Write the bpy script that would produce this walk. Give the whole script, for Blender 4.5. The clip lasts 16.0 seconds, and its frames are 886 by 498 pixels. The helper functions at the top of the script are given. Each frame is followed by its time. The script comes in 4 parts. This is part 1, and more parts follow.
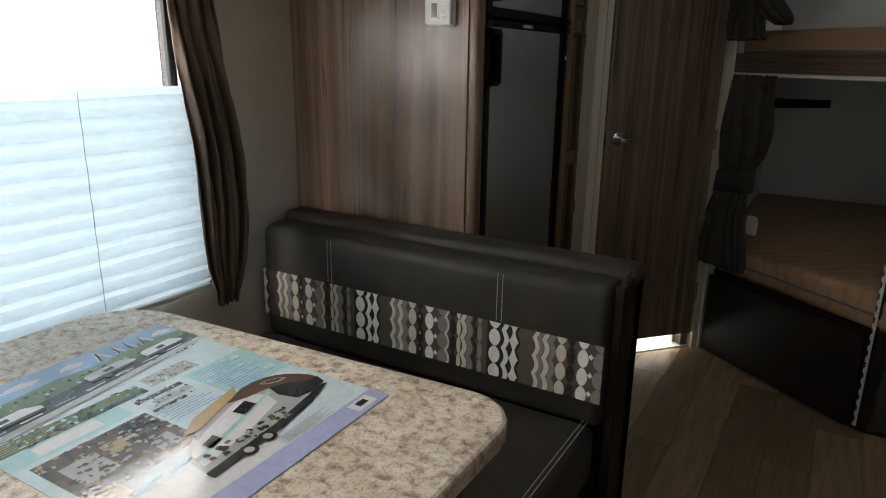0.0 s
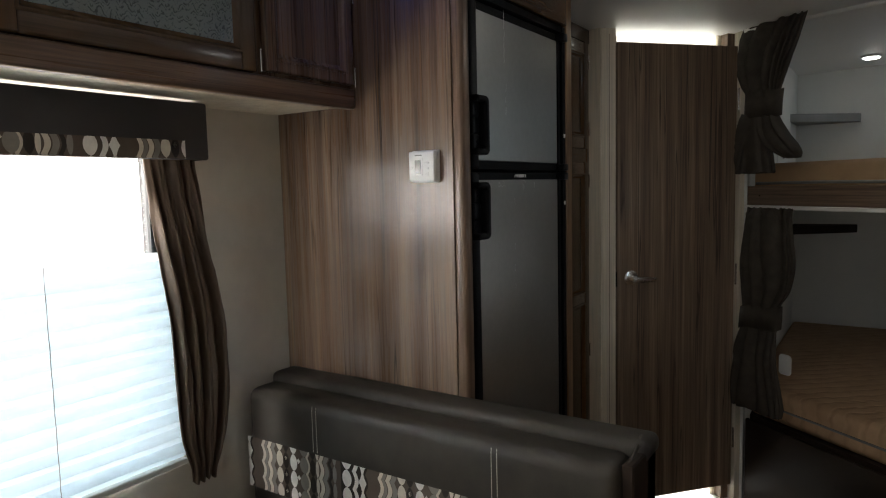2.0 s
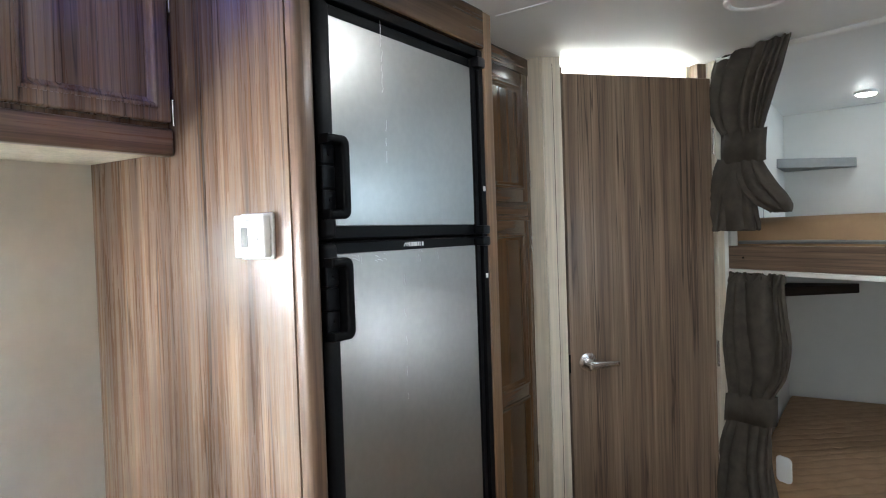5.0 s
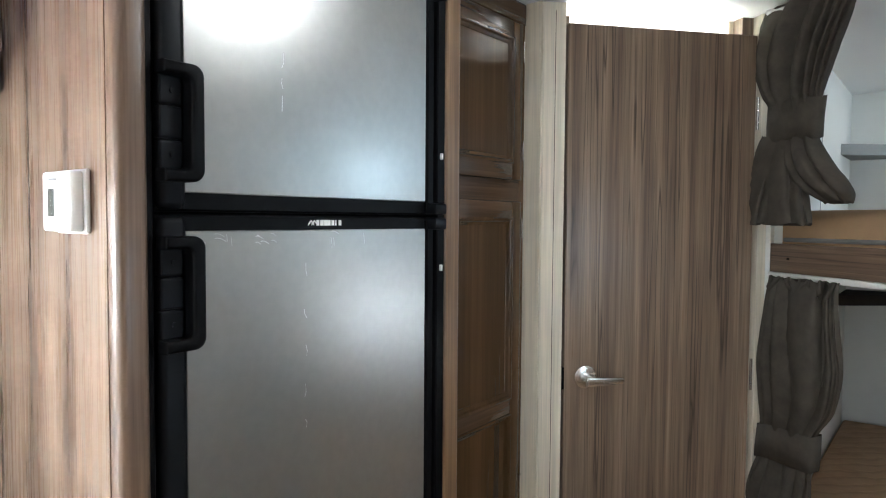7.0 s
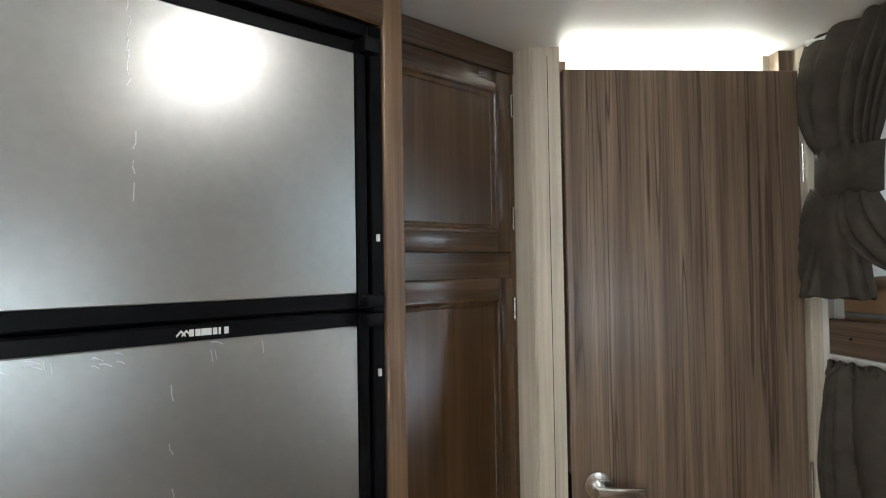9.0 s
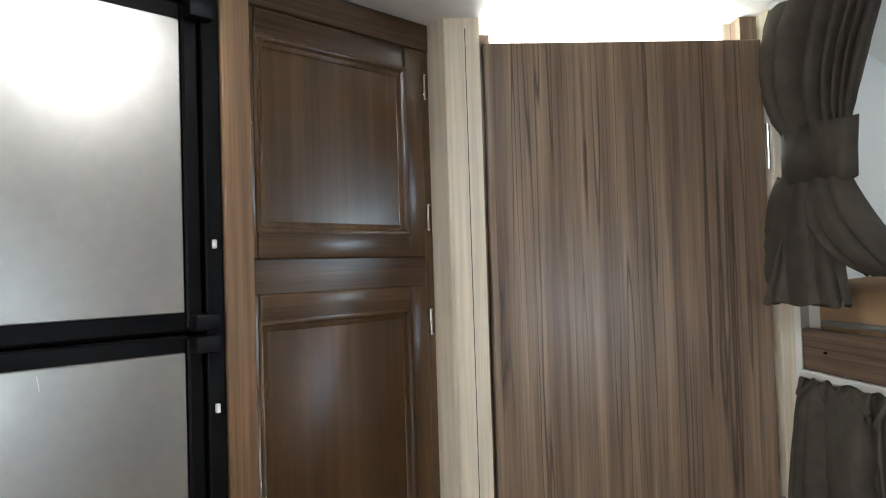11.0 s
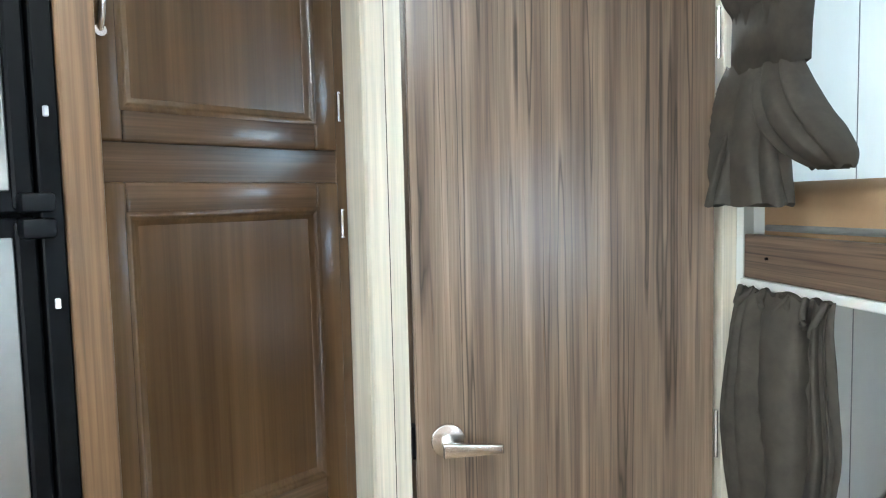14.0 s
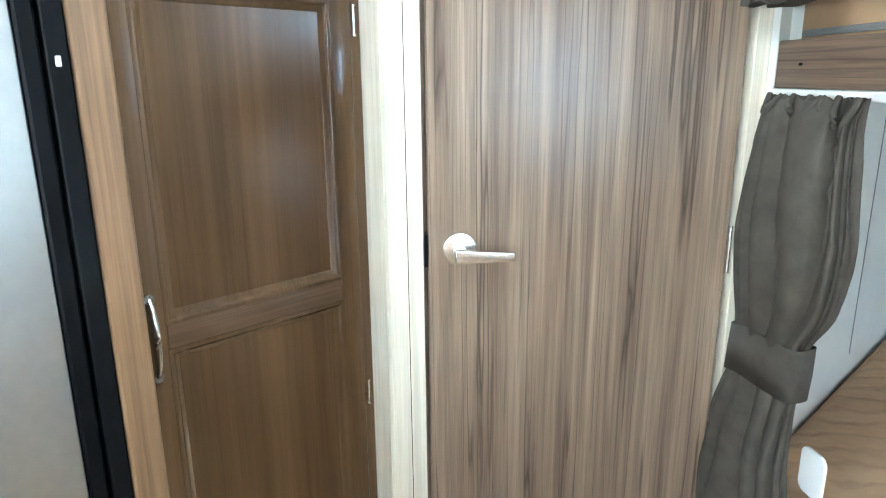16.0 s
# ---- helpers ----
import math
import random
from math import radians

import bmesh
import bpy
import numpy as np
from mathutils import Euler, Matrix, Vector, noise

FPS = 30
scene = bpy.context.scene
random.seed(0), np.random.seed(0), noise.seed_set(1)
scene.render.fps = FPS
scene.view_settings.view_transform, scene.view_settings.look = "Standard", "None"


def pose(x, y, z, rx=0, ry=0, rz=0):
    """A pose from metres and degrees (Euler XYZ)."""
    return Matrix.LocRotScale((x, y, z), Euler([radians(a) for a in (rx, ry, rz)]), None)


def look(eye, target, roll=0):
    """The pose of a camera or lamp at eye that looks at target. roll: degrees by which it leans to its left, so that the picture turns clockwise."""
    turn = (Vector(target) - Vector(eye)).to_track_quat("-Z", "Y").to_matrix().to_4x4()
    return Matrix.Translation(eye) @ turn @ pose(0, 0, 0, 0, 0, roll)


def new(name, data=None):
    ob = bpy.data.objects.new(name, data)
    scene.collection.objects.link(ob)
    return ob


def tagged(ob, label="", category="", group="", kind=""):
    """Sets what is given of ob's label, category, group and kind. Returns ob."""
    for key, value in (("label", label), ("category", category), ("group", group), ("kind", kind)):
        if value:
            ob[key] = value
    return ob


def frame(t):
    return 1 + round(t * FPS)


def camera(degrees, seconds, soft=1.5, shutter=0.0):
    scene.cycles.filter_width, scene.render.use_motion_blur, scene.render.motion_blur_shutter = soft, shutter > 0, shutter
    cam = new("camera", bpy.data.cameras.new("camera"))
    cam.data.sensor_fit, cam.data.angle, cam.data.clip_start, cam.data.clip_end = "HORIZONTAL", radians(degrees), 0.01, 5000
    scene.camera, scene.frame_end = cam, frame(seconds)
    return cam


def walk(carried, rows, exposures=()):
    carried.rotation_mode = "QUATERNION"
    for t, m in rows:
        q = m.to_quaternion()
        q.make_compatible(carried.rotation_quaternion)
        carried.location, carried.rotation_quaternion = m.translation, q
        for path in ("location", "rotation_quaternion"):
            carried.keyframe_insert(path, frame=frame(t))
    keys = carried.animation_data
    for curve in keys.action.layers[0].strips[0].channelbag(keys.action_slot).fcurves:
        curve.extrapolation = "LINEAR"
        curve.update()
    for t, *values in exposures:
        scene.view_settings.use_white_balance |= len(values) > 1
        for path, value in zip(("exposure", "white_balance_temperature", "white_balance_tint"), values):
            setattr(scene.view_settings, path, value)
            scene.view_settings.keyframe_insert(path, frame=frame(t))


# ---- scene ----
cam = camera(67.4, 16.0, soft=1.1)
METRES, EYE, TILT, LEAN, TURN = 2.3, 1.35, 0.0, 0.0, 31.0
ROWS = [
    (0.0, 0.0, 0.0, 0.0, 0.24, -15.95, -0.82),
    (0.5, 0.0146, 0.0095, 0.0085, 0.04, -12.95, -0.1),
    (1.0, 0.0224, 0.0276, 0.0188, 0.94, -10.44, 0.97),
    (1.5, 0.0323, 0.0451, 0.0236, 2.13, -7.62, 0.71),
    (2.0, 0.0486, 0.0581, 0.0305, 2.77, -5.34, 1.37),
    (2.5, 0.0677, 0.0692, 0.0361, 4.33, -3.11, 1.93),
    (3.0, 0.0824, 0.0849, 0.0397, 5.06, -2.5, 2.28),
    (3.5, 0.0899, 0.1228, 0.0443, 4.04, -2.13, 1.53),
    (4.0, 0.1052, 0.194, 0.0492, 2.06, -1.32, 1.25),
    (4.2, 0.1079, 0.2226, 0.0503, 0.73, -1.08, 1.55),
    (6.3, 0.2238, 0.3759, 0.0486, 7.29, -2.34, 0.87),
    (6.5, 0.2286, 0.3926, 0.047, 7.31, -2.68, -0.03),
    (7.0, 0.2424, 0.4545, 0.045, 6.59, -2.54, -0.39),
    (7.5, 0.2552, 0.5182, 0.0562, 7.78, -0.98, 1.32),
    (8.0, 0.2672, 0.538, 0.0605, 8.34, -1.11, 0.9),
    (8.5, 0.2982, 0.5518, 0.0705, 12.11, -0.13, 0.85),
    (9.0, 0.3287, 0.5722, 0.0776, 13.44, 1.48, 0.93),
    (9.5, 0.3547, 0.588, 0.0803, 14.56, 1.2, 1.74),
    (9.7, 0.3638, 0.5972, 0.0794, 14.3, 1.03, 2.34),
    (11.8, 0.4163, 0.7118, 0.0882, 16.57, 2.99, 0.76),
    (12.0, 0.4179, 0.7135, 0.0936, 16.9, 3.54, 0.5),
    (12.5, 0.4177, 0.7166, 0.097, 14.93, 4.17, 0.44),
    (13.0, 0.4401, 0.7284, 0.0802, 14.5, 1.26, 1.7),
    (13.5, 0.4393, 0.7391, 0.0649, 13.23, -1.68, 0.94),
    (14.0, 0.4378, 0.7428, 0.0503, 13.29, -4.15, 1.32),
    (14.5, 0.4387, 0.7454, 0.0369, 13.84, -6.72, 0.67),
    (15.0, 0.4377, 0.7443, 0.0237, 14.25, -8.56, 0.43),
    (15.5, 0.4387, 0.744, 0.0126, 13.95, -11.26, 0.41),
    (16.0, 0.4373, 0.744, -0.0039, 14.69, -14.72, 0.53),
]
walk(cam, [(t, pose(0, 0, EYE, TILT, LEAN, TURN) @ pose(METRES * x, METRES * y, METRES * z, 90 + pitch, roll, yaw)) for t, x, y, z, yaw, pitch, roll in ROWS],
     [(0, -0.75, 6700, 10), (1, -0.65, 6750, 10), (2, -0.3, 6700, 10), (3, 0.05, 6400, 9), (3.5, 0.72, 6300, 9), (4, 1.38, 6050, 8), (4.2, 1.52, 6050, 8), (6.5, 1.86, 5850, 7),
      (8, 2.06, 6300, 8), (9.5, 1.48, 6350, 9), (9.7, 1.48, 6350, 9), (11.8, 2.3, 6250, 8), (12.5, 2.05, 6200, 7), (13, 2.38, 6350, 10), (13.5, 2.9, 5950, 7), (14, 3.0, 5600, 1), (14.5, 3.12, 5450, 0), (15, 3.32, 5350, -1), (15.5, 3.46, 5300, -2), (16, 3.66, 5300, -2)])

# light: sky and a veiled sun outside, ceiling lamps inside
world = bpy.data.worlds.new("sky_world")
scene.world = world
world.use_nodes = True
wn = world.node_tree
sky = wn.nodes.new("ShaderNodeTexSky")
sky.sky_type, sky.sun_disc = "NISHITA", False
sky.sun_elevation, sky.sun_rotation = radians(48), radians(200)
wn.links.new(sky.outputs[0], wn.nodes["Background"].inputs[0])
wn.nodes["Background"].inputs[1].default_value = 0.12
sun = new("sun", bpy.data.lights.new("sun", "SUN"))
sun.data.energy, sun.data.angle, sun.data.color = 2.5, radians(1), (1, 0.95, 0.87)
sun.matrix_world = pose(0, 0, 6, 42, 0, 160)


def area(name, eye, target, sx, sy, watts, color=(1, 1, 1)):
    lamp = new(name, bpy.data.lights.new(name, "AREA"))
    lamp.data.shape, lamp.data.size, lamp.data.size_y = "RECTANGLE", sx, sy
    lamp.data.energy, lamp.data.color = watts, color
    lamp.matrix_world = look(eye, target)
    return lamp


area("window_light", (-2.05, 0.62, 1.5), (0, 0.62, 1.35), 2.6, 2.4, 540, (1, 0.985, 0.955))
area("bath_light", (-0.95, 3.75, 1.96), (-0.95, 3.75, 0), 0.5, 0.5, 110, (0.93, 0.97, 1))
area("galley_window_light", (1.09, 2.0, 1.3), (0, 2.0, 1.25), 0.26, 0.36, 1.4, (0.76, 0.90, 1))
area("bunk_window_light_high", (1.06, 4.15, 1.7), (0, 4.15, 1.6), 0.5, 0.25, 1.8, (0.66, 0.84, 1))
area("bunk_window_light_low", (1.06, 4.42, 0.92), (0, 4.2, 0.85), 0.5, 0.3, 9.0, (0.88, 0.94, 1))
# added fill from the rear, with no window built there; brightens south-facing panels and bench
area("rear_window_light", (0.2, -2.4, 1.3), (0.2, 0, 1.2), 1.8, 1.0, 10.0, (0.95, 0.97, 1))


# ---- materials ----
def shader(name, rough=0.5, metal=0.0):
    m = bpy.data.materials.new(name)
    m.use_nodes = True
    b = m.node_tree.nodes["Principled BSDF"]
    b.inputs["Roughness"].default_value, b.inputs["Metallic"].default_value = rough, metal
    return m, m.node_tree, b


def coords(nt, scale=(1, 1, 1)):
    tc, mp = nt.nodes.new("ShaderNodeTexCoord"), nt.nodes.new("ShaderNodeMapping")
    mp.inputs["Scale"].default_value = scale
    nt.links.new(tc.outputs["Object"], mp.inputs[0])
    return mp.outputs[0]


def noise_tex(nt, vec, scale, detail=3.0, rough=0.5, distort=0.0):
    n = nt.nodes.new("ShaderNodeTexNoise")
    n.inputs["Scale"].default_value, n.inputs["Detail"].default_value = scale, detail
    n.inputs["Roughness"].default_value, n.inputs["Distortion"].default_value = rough, distort
    nt.links.new(vec, n.inputs["Vector"])
    return n.outputs["Fac"]


def ramp(nt, fac, stops):
    r = nt.nodes.new("ShaderNodeValToRGB")
    while len(r.color_ramp.elements) < len(stops):
        r.color_ramp.elements.new(0.5)
    for e, (p, c) in zip(r.color_ramp.elements, stops):
        e.position, e.color = p, (*c, 1) if len(c) == 3 else c
    nt.links.new(fac, r.inputs[0])
    return r.outputs[0]


def mix(nt, fac, a, b, mode="MIX"):
    n = nt.nodes.new("ShaderNodeMix")
    n.data_type, n.blend_type = "RGBA", mode
    for sock, v in ((n.inputs[0], fac), (n.inputs[6], a), (n.inputs[7], b)):
        if isinstance(v, (int, float)):
            sock.default_value = v
        elif isinstance(v, tuple):
            sock.default_value = (*v, 1)
        else:
            nt.links.new(v, sock)
    return n.outputs[2]


def math_node(nt, op, a, b=0.0):
    n = nt.nodes.new("ShaderNodeMath")
    n.operation = op
    for sock, v in zip(n.inputs, (a, b)):
        if isinstance(v, (int, float)):
            sock.default_value = v
        else:
            nt.links.new(v, sock)
    return n.outputs[0]


def bump(nt, b, height, strength=0.2, dist=0.002):
    n = nt.nodes.new("ShaderNodeBump")
    n.inputs["Strength"].default_value, n.inputs["Distance"].default_value = strength, dist
    nt.links.new(height, n.inputs["Height"])
    nt.links.new(n.outputs[0], b.inputs["Normal"])


def wood(name, dark, mid, light, along="z", rough=0.35, lines=9.0, line_depth=0.6, across=1.0, fine_low=0.62, gloss=0.5):
    """Printed wood grain: broad tone bands, fine streaks and wavering cathedral lines that run along one axis."""
    m, nt, b = shader(name, rough)
    k = {"x": (0.07, 1, 1), "y": (1, 0.07, 1), "z": (1, 1, 0.07), "xy": (0.07, 0.07, 1)}[along]
    stretched = lambda f: coords(nt, tuple(c * across * (1 if c == 1 else f) for c in k))
    bands = noise_tex(nt, stretched(0.3), 24, 4, 0.62)
    streak = noise_tex(nt, stretched(0.35), 120, 3, 0.65)
    hair = noise_tex(nt, stretched(0.2), 340, 2, 0.6)
    waver = noise_tex(nt, stretched(2.0), 40, 2, 0.5)
    contour = math_node(nt, "ADD", noise_tex(nt, stretched(0.2), 13, 2.5, 0.55, 0.1), math_node(nt, "MULTIPLY", waver, 0.028))
    saw = math_node(nt, "PINGPONG", math_node(nt, "MULTIPLY", contour, lines * 2.0), 1.0)
    line = ramp(nt, saw, [(0.0, (1, 1, 1)), (0.07, (0.6, 0.6, 0.6)), (0.19, (0, 0, 0))])
    where = ramp(nt, noise_tex(nt, stretched(0.9), 13, 2), [(0.37, (0, 0, 0)), (0.52, (1, 1, 1))])
    base = ramp(nt, bands, [(0.34, dark), (0.5, mid), (0.66, light)])
    fine = ramp(nt, streak, [(0.32, (fine_low,) * 3), (0.6, (1.08, 1.06, 1.04))])
    thin = ramp(nt, hair, [(0.3, (0.5 + 0.5 * fine_low,) * 3), (0.55, (1.05, 1.05, 1.04))])
    col = mix(nt, 1.0, mix(nt, 1.0, base, fine, "MULTIPLY"), thin, "MULTIPLY")
    lf = math_node(nt, "MULTIPLY", math_node(nt, "MULTIPLY", line, where), line_depth)
    col = mix(nt, lf, col, tuple(c * 0.22 for c in dark))
    nt.links.new(col, b.inputs["Base Color"])
    rr = ramp(nt, streak, [(0.3, (rough * 1.32,) * 3), (0.7, (rough,) * 3)])
    if line_depth > 0.2:
        nt.links.new(rr, b.inputs["Roughness"])
    b.inputs["Specular IOR Level"].default_value = gloss
    if line_depth > 0.2:
        bump(nt, b, math_node(nt, "SUBTRACT", streak, lf), 0.14 * line_depth, 0.0005)
    return m


def plain(name, color, rough=0.5, metal=0.0, vary=0.12, scale=6.0, grain=0.0, grain_scale=400.0, coat=0.0, gloss=0.5):
    m, nt, b = shader(name, rough, metal)
    n = noise_tex(nt, coords(nt), scale, 4, 0.6)
    lo, hi = tuple(c * (1 - vary) for c in color), tuple(min(1, c * (1 + vary)) for c in color)
    nt.links.new(ramp(nt, n, [(0.3, lo), (0.7, hi)]), b.inputs["Base Color"])
    nt.links.new(ramp(nt, n, [(0.3, (rough * 0.88,) * 3), (0.7, (min(1, rough * 1.12),) * 3)]), b.inputs["Roughness"])
    b.inputs["Coat Weight"].default_value = coat
    b.inputs["Specular IOR Level"].default_value = gloss
    if grain:
        bump(nt, b, noise_tex(nt, coords(nt), grain_scale, 2), grain, 0.001)
    return m


def glowing(name, color, strength):
    m, nt, b = shader(name, 0.4)
    b.inputs["Base Color"].default_value = (*color, 1)
    b.inputs["Emission Color"].default_value, b.inputs["Emission Strength"].default_value = (*color, 1), strength
    return m


def sheer(name, color, clear, through_part=0.6, rough=0.8):
    """Cloth that lets light through: diffuse, translucent, and partly open weave."""
    m, nt, b = shader(name, rough)
    out = nt.nodes["Material Output"]
    tr, tp, d = nt.nodes.new("ShaderNodeBsdfTranslucent"), nt.nodes.new("ShaderNodeBsdfTransparent"), nt.nodes.new("ShaderNodeBsdfDiffuse")
    n = noise_tex(nt, coords(nt, (1, 1, 4)), 25, 3)
    c = ramp(nt, n, [(0.3, tuple(v * 0.9 for v in color)), (0.7, color)])
    for s in (tr, d):
        nt.links.new(c, s.inputs[0])
    a1, a2 = nt.nodes.new("ShaderNodeMixShader"), nt.nodes.new("ShaderNodeMixShader")
    a1.inputs[0].default_value, a2.inputs[0].default_value = through_part, clear
    nt.links.new(d.outputs[0], a1.inputs[1]), nt.links.new(tr.outputs[0], a1.inputs[2])
    nt.links.new(a1.outputs[0], a2.inputs[1]), nt.links.new(tp.outputs[0], a2.inputs[2])
    nt.links.new(a2.outputs[0], out.inputs[0])
    return m


def glass(name, color=(1, 1, 1), rough=0.0):
    m, nt, b = shader(name, rough)
    b.inputs["Base Color"].default_value = (*color, 1)
    b.inputs["Transmission Weight"].default_value = 1.0
    return m


WALNUT = wood("walnut_panel", (0.086, 0.052, 0.034), (0.156, 0.102, 0.070), (0.250, 0.176, 0.126), "z", 0.24, 11, 0.9, 1.0, 0.68, 0.34)
DOORWOOD = wood("walnut_door", (0.114, 0.077, 0.053), (0.190, 0.135, 0.095), (0.285, 0.213, 0.154), "z", 0.27, 11, 0.82, 1.0, 0.72, 0.45)
CABWOOD = wood("dark_stained_wood", (0.052, 0.027, 0.0115), (0.067, 0.036, 0.0152), (0.085, 0.047, 0.0205), "z", 0.23, 3, 0.12, 1.0, 0.93, 0.6)
CABWOOD_X = wood("dark_stained_wood_rail", (0.052, 0.029, 0.015), (0.072, 0.041, 0.022), (0.100, 0.059, 0.033), "y", 0.20, 6, 0.4, 1.0, 0.78, 0.6)
STILE = wood("brown_trim_wood", (0.100, 0.055, 0.026), (0.172, 0.100, 0.050), (0.245, 0.152, 0.080), "z", 0.34, 5, 0.3, 1.0, 0.7)
BOARD = wood("bunk_board_wood", (0.11, 0.073, 0.050), (0.165, 0.112, 0.078), (0.23, 0.16, 0.115), "xy", 0.4, 8, 0.6)
RAILCORNER = wood("walnut_corner", (0.075, 0.045, 0.029), (0.120, 0.075, 0.049), (0.17, 0.112, 0.076), "z", 0.28, 6, 0.4, 1.0, 0.75, 0.45)
RAILWOOD = wood("walnut_rail", (0.085, 0.048, 0.030), (0.150, 0.092, 0.060), (0.24, 0.158, 0.106), "y", 0.26, 8, 0.5, 1.0, 0.7, 0.4)
CREAMWOOD = wood("cream_trim_wood", (0.54, 0.49, 0.39), (0.60, 0.55, 0.45), (0.65, 0.60, 0.50), "z", 0.55, 2, 0.06, 1.0, 0.9)
WALL = plain("beige_wallboard", (0.60, 0.565, 0.495), 0.75, 0, 0.06, 9, 0.25, 260)
WHITEWALL = plain("white_wallboard", (0.66, 0.66, 0.62), 0.6, 0, 0.04, 5, 0.1, 200)
CEILING = plain("white_ceiling_vinyl", (0.80, 0.81, 0.80), 0.42, 0, 0.03, 3, 0.1, 160)
BLACK = plain("black_plastic", (0.0035, 0.0037, 0.0042), 0.42, 0, 0.2, 30, 0.1, 900, 0.0, 0.08)
SLATEPLASTIC = plain("dark_slate_plastic", (0.005, 0.0055, 0.0068), 0.42, 0, 0.15, 20, 0.15, 900, 0.0, 0.13)
VINYL = plain("dark_brown_vinyl", (0.036, 0.031, 0.025), 0.46, 0, 0.25, 14, 0.5, 380, 0.0, 0.32)
THREAD = plain("cream_thread", (0.62, 0.58, 0.50), 0.8)
CHROME = plain("brushed_nickel", (0.74, 0.73, 0.71), 0.24, 1.0, 0.02, 60)
WHITEPLASTIC = plain("white_plastic", (0.78, 0.78, 0.76), 0.35, 0, 0.02)
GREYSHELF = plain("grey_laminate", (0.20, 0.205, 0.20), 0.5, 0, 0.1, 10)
CURTAIN = plain("charcoal_curtain_cloth", (0.068, 0.059, 0.048), 0.95, 0, 0.22, 22, 0.6, 900, 0.0, 0.15)
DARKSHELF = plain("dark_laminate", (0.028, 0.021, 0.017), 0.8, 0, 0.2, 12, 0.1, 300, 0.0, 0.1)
VALANCE = plain("dark_slate_vinyl", (0.035, 0.032, 0.034), 0.55, 0, 0.15, 12, 0.3, 500)
SIDING = plain("dark_brown_panel", (0.022, 0.014, 0.010), 0.5, 0, 0.25, 8, 0.1, 300, 0.0, 0.2)
SHADE = sheer("pleated_shade_cloth", (0.66, 0.80, 0.90), 0.0, 0.055)


def satin():
    """Brown satin, glossy along its folds, that glows a little where the window stands behind it."""
    m = plain("brown_satin_cloth", (0.12, 0.082, 0.056), 0.5, 0, 0.18, 18, 0.35, 800)
    nt = m.node_tree
    tr, mx = nt.nodes.new("ShaderNodeBsdfTranslucent"), nt.nodes.new("ShaderNodeMixShader")
    tr.inputs[0].default_value, mx.inputs[0].default_value = (0.36, 0.25, 0.17, 1), 0.05
    nt.links.new(nt.nodes["Principled BSDF"].outputs[0], mx.inputs[1]), nt.links.new(tr.outputs[0], mx.inputs[2])
    nt.links.new(mx.outputs[0], nt.nodes["Material Output"].inputs[0])
    return m


SATIN = satin()
GLASS = glass("window_glass")
LAMP = glowing("lamp_diffuser", (1, 0.99, 0.96), 22)
BLUELED = glowing("blue_led_strip", (0.12, 0.2, 1.0), 20)


def fridge_face():
    m, nt, b = shader("silver_grey_fridge_film", 0.3)
    v = coords(nt, (1, 1, 0.5))
    c = ramp(nt, noise_tex(nt, v, 5, 5, 0.6), [(0.3, (0.40, 0.40, 0.38)), (0.7, (0.44, 0.44, 0.415))])
    mot = ramp(nt, noise_tex(nt, coords(nt), 55, 3), [(0.35, (0.97, 0.97, 0.97)), (0.65, (1.02, 1.02, 1.02))])
    nt.links.new(mix(nt, 1.0, c, mot, "MULTIPLY"), b.inputs["Base Color"])
    b.inputs["Metallic"].default_value = 0.88
    nt.links.new(ramp(nt, noise_tex(nt, v, 3, 3), [(0.3, (0.30,) * 3), (0.7, (0.34,) * 3)]), b.inputs["Roughness"])
    b.inputs["Coat Weight"].default_value, b.inputs["Coat Roughness"].default_value = 0.45, 0.16
    return m


FRIDGE = fridge_face()


def quilted():
    m, nt, b = shader("tan_quilted_mattress_cloth", 0.85)
    v = coords(nt)
    w = nt.nodes.new("ShaderNodeTexWave")
    w.inputs["Scale"].default_value, w.inputs["Distortion"].default_value = 5.0, 2.5
    w.inputs["Detail"].default_value, w.inputs["Detail Scale"].default_value = 1.0, 3.5
    mp = nt.nodes.new("ShaderNodeMapping")
    mp.inputs["Rotation"].default_value = (0, 0, 0.9)
    nt.links.new(v, mp.inputs[0]), nt.links.new(mp.outputs[0], w.inputs["Vector"])
    c = ramp(nt, noise_tex(nt, v, 14, 4), [(0.3, (0.40, 0.255, 0.145)), (0.7, (0.48, 0.315, 0.185))])
    # crease shade put into the colour: cloth darkened along the quilting grooves
    groove = ramp(nt, w.outputs["Fac"], [(0.0, (0.88, 0.87, 0.86)), (0.2, (1, 1, 1))])
    nt.links.new(mix(nt, 1.0, c, groove, "MULTIPLY"), b.inputs["Base Color"])
    bump(nt, b, ramp(nt, w.outputs["Fac"], [(0.0, (0, 0, 0)), (0.5, (1, 1, 1))]), 0.35, 0.010)
    return m


TICKING = quilted()
TICKING_PLAIN = plain("tan_mattress_cloth", (0.36, 0.235, 0.13), 0.85, 0, 0.1, 10, 0.4, 500)


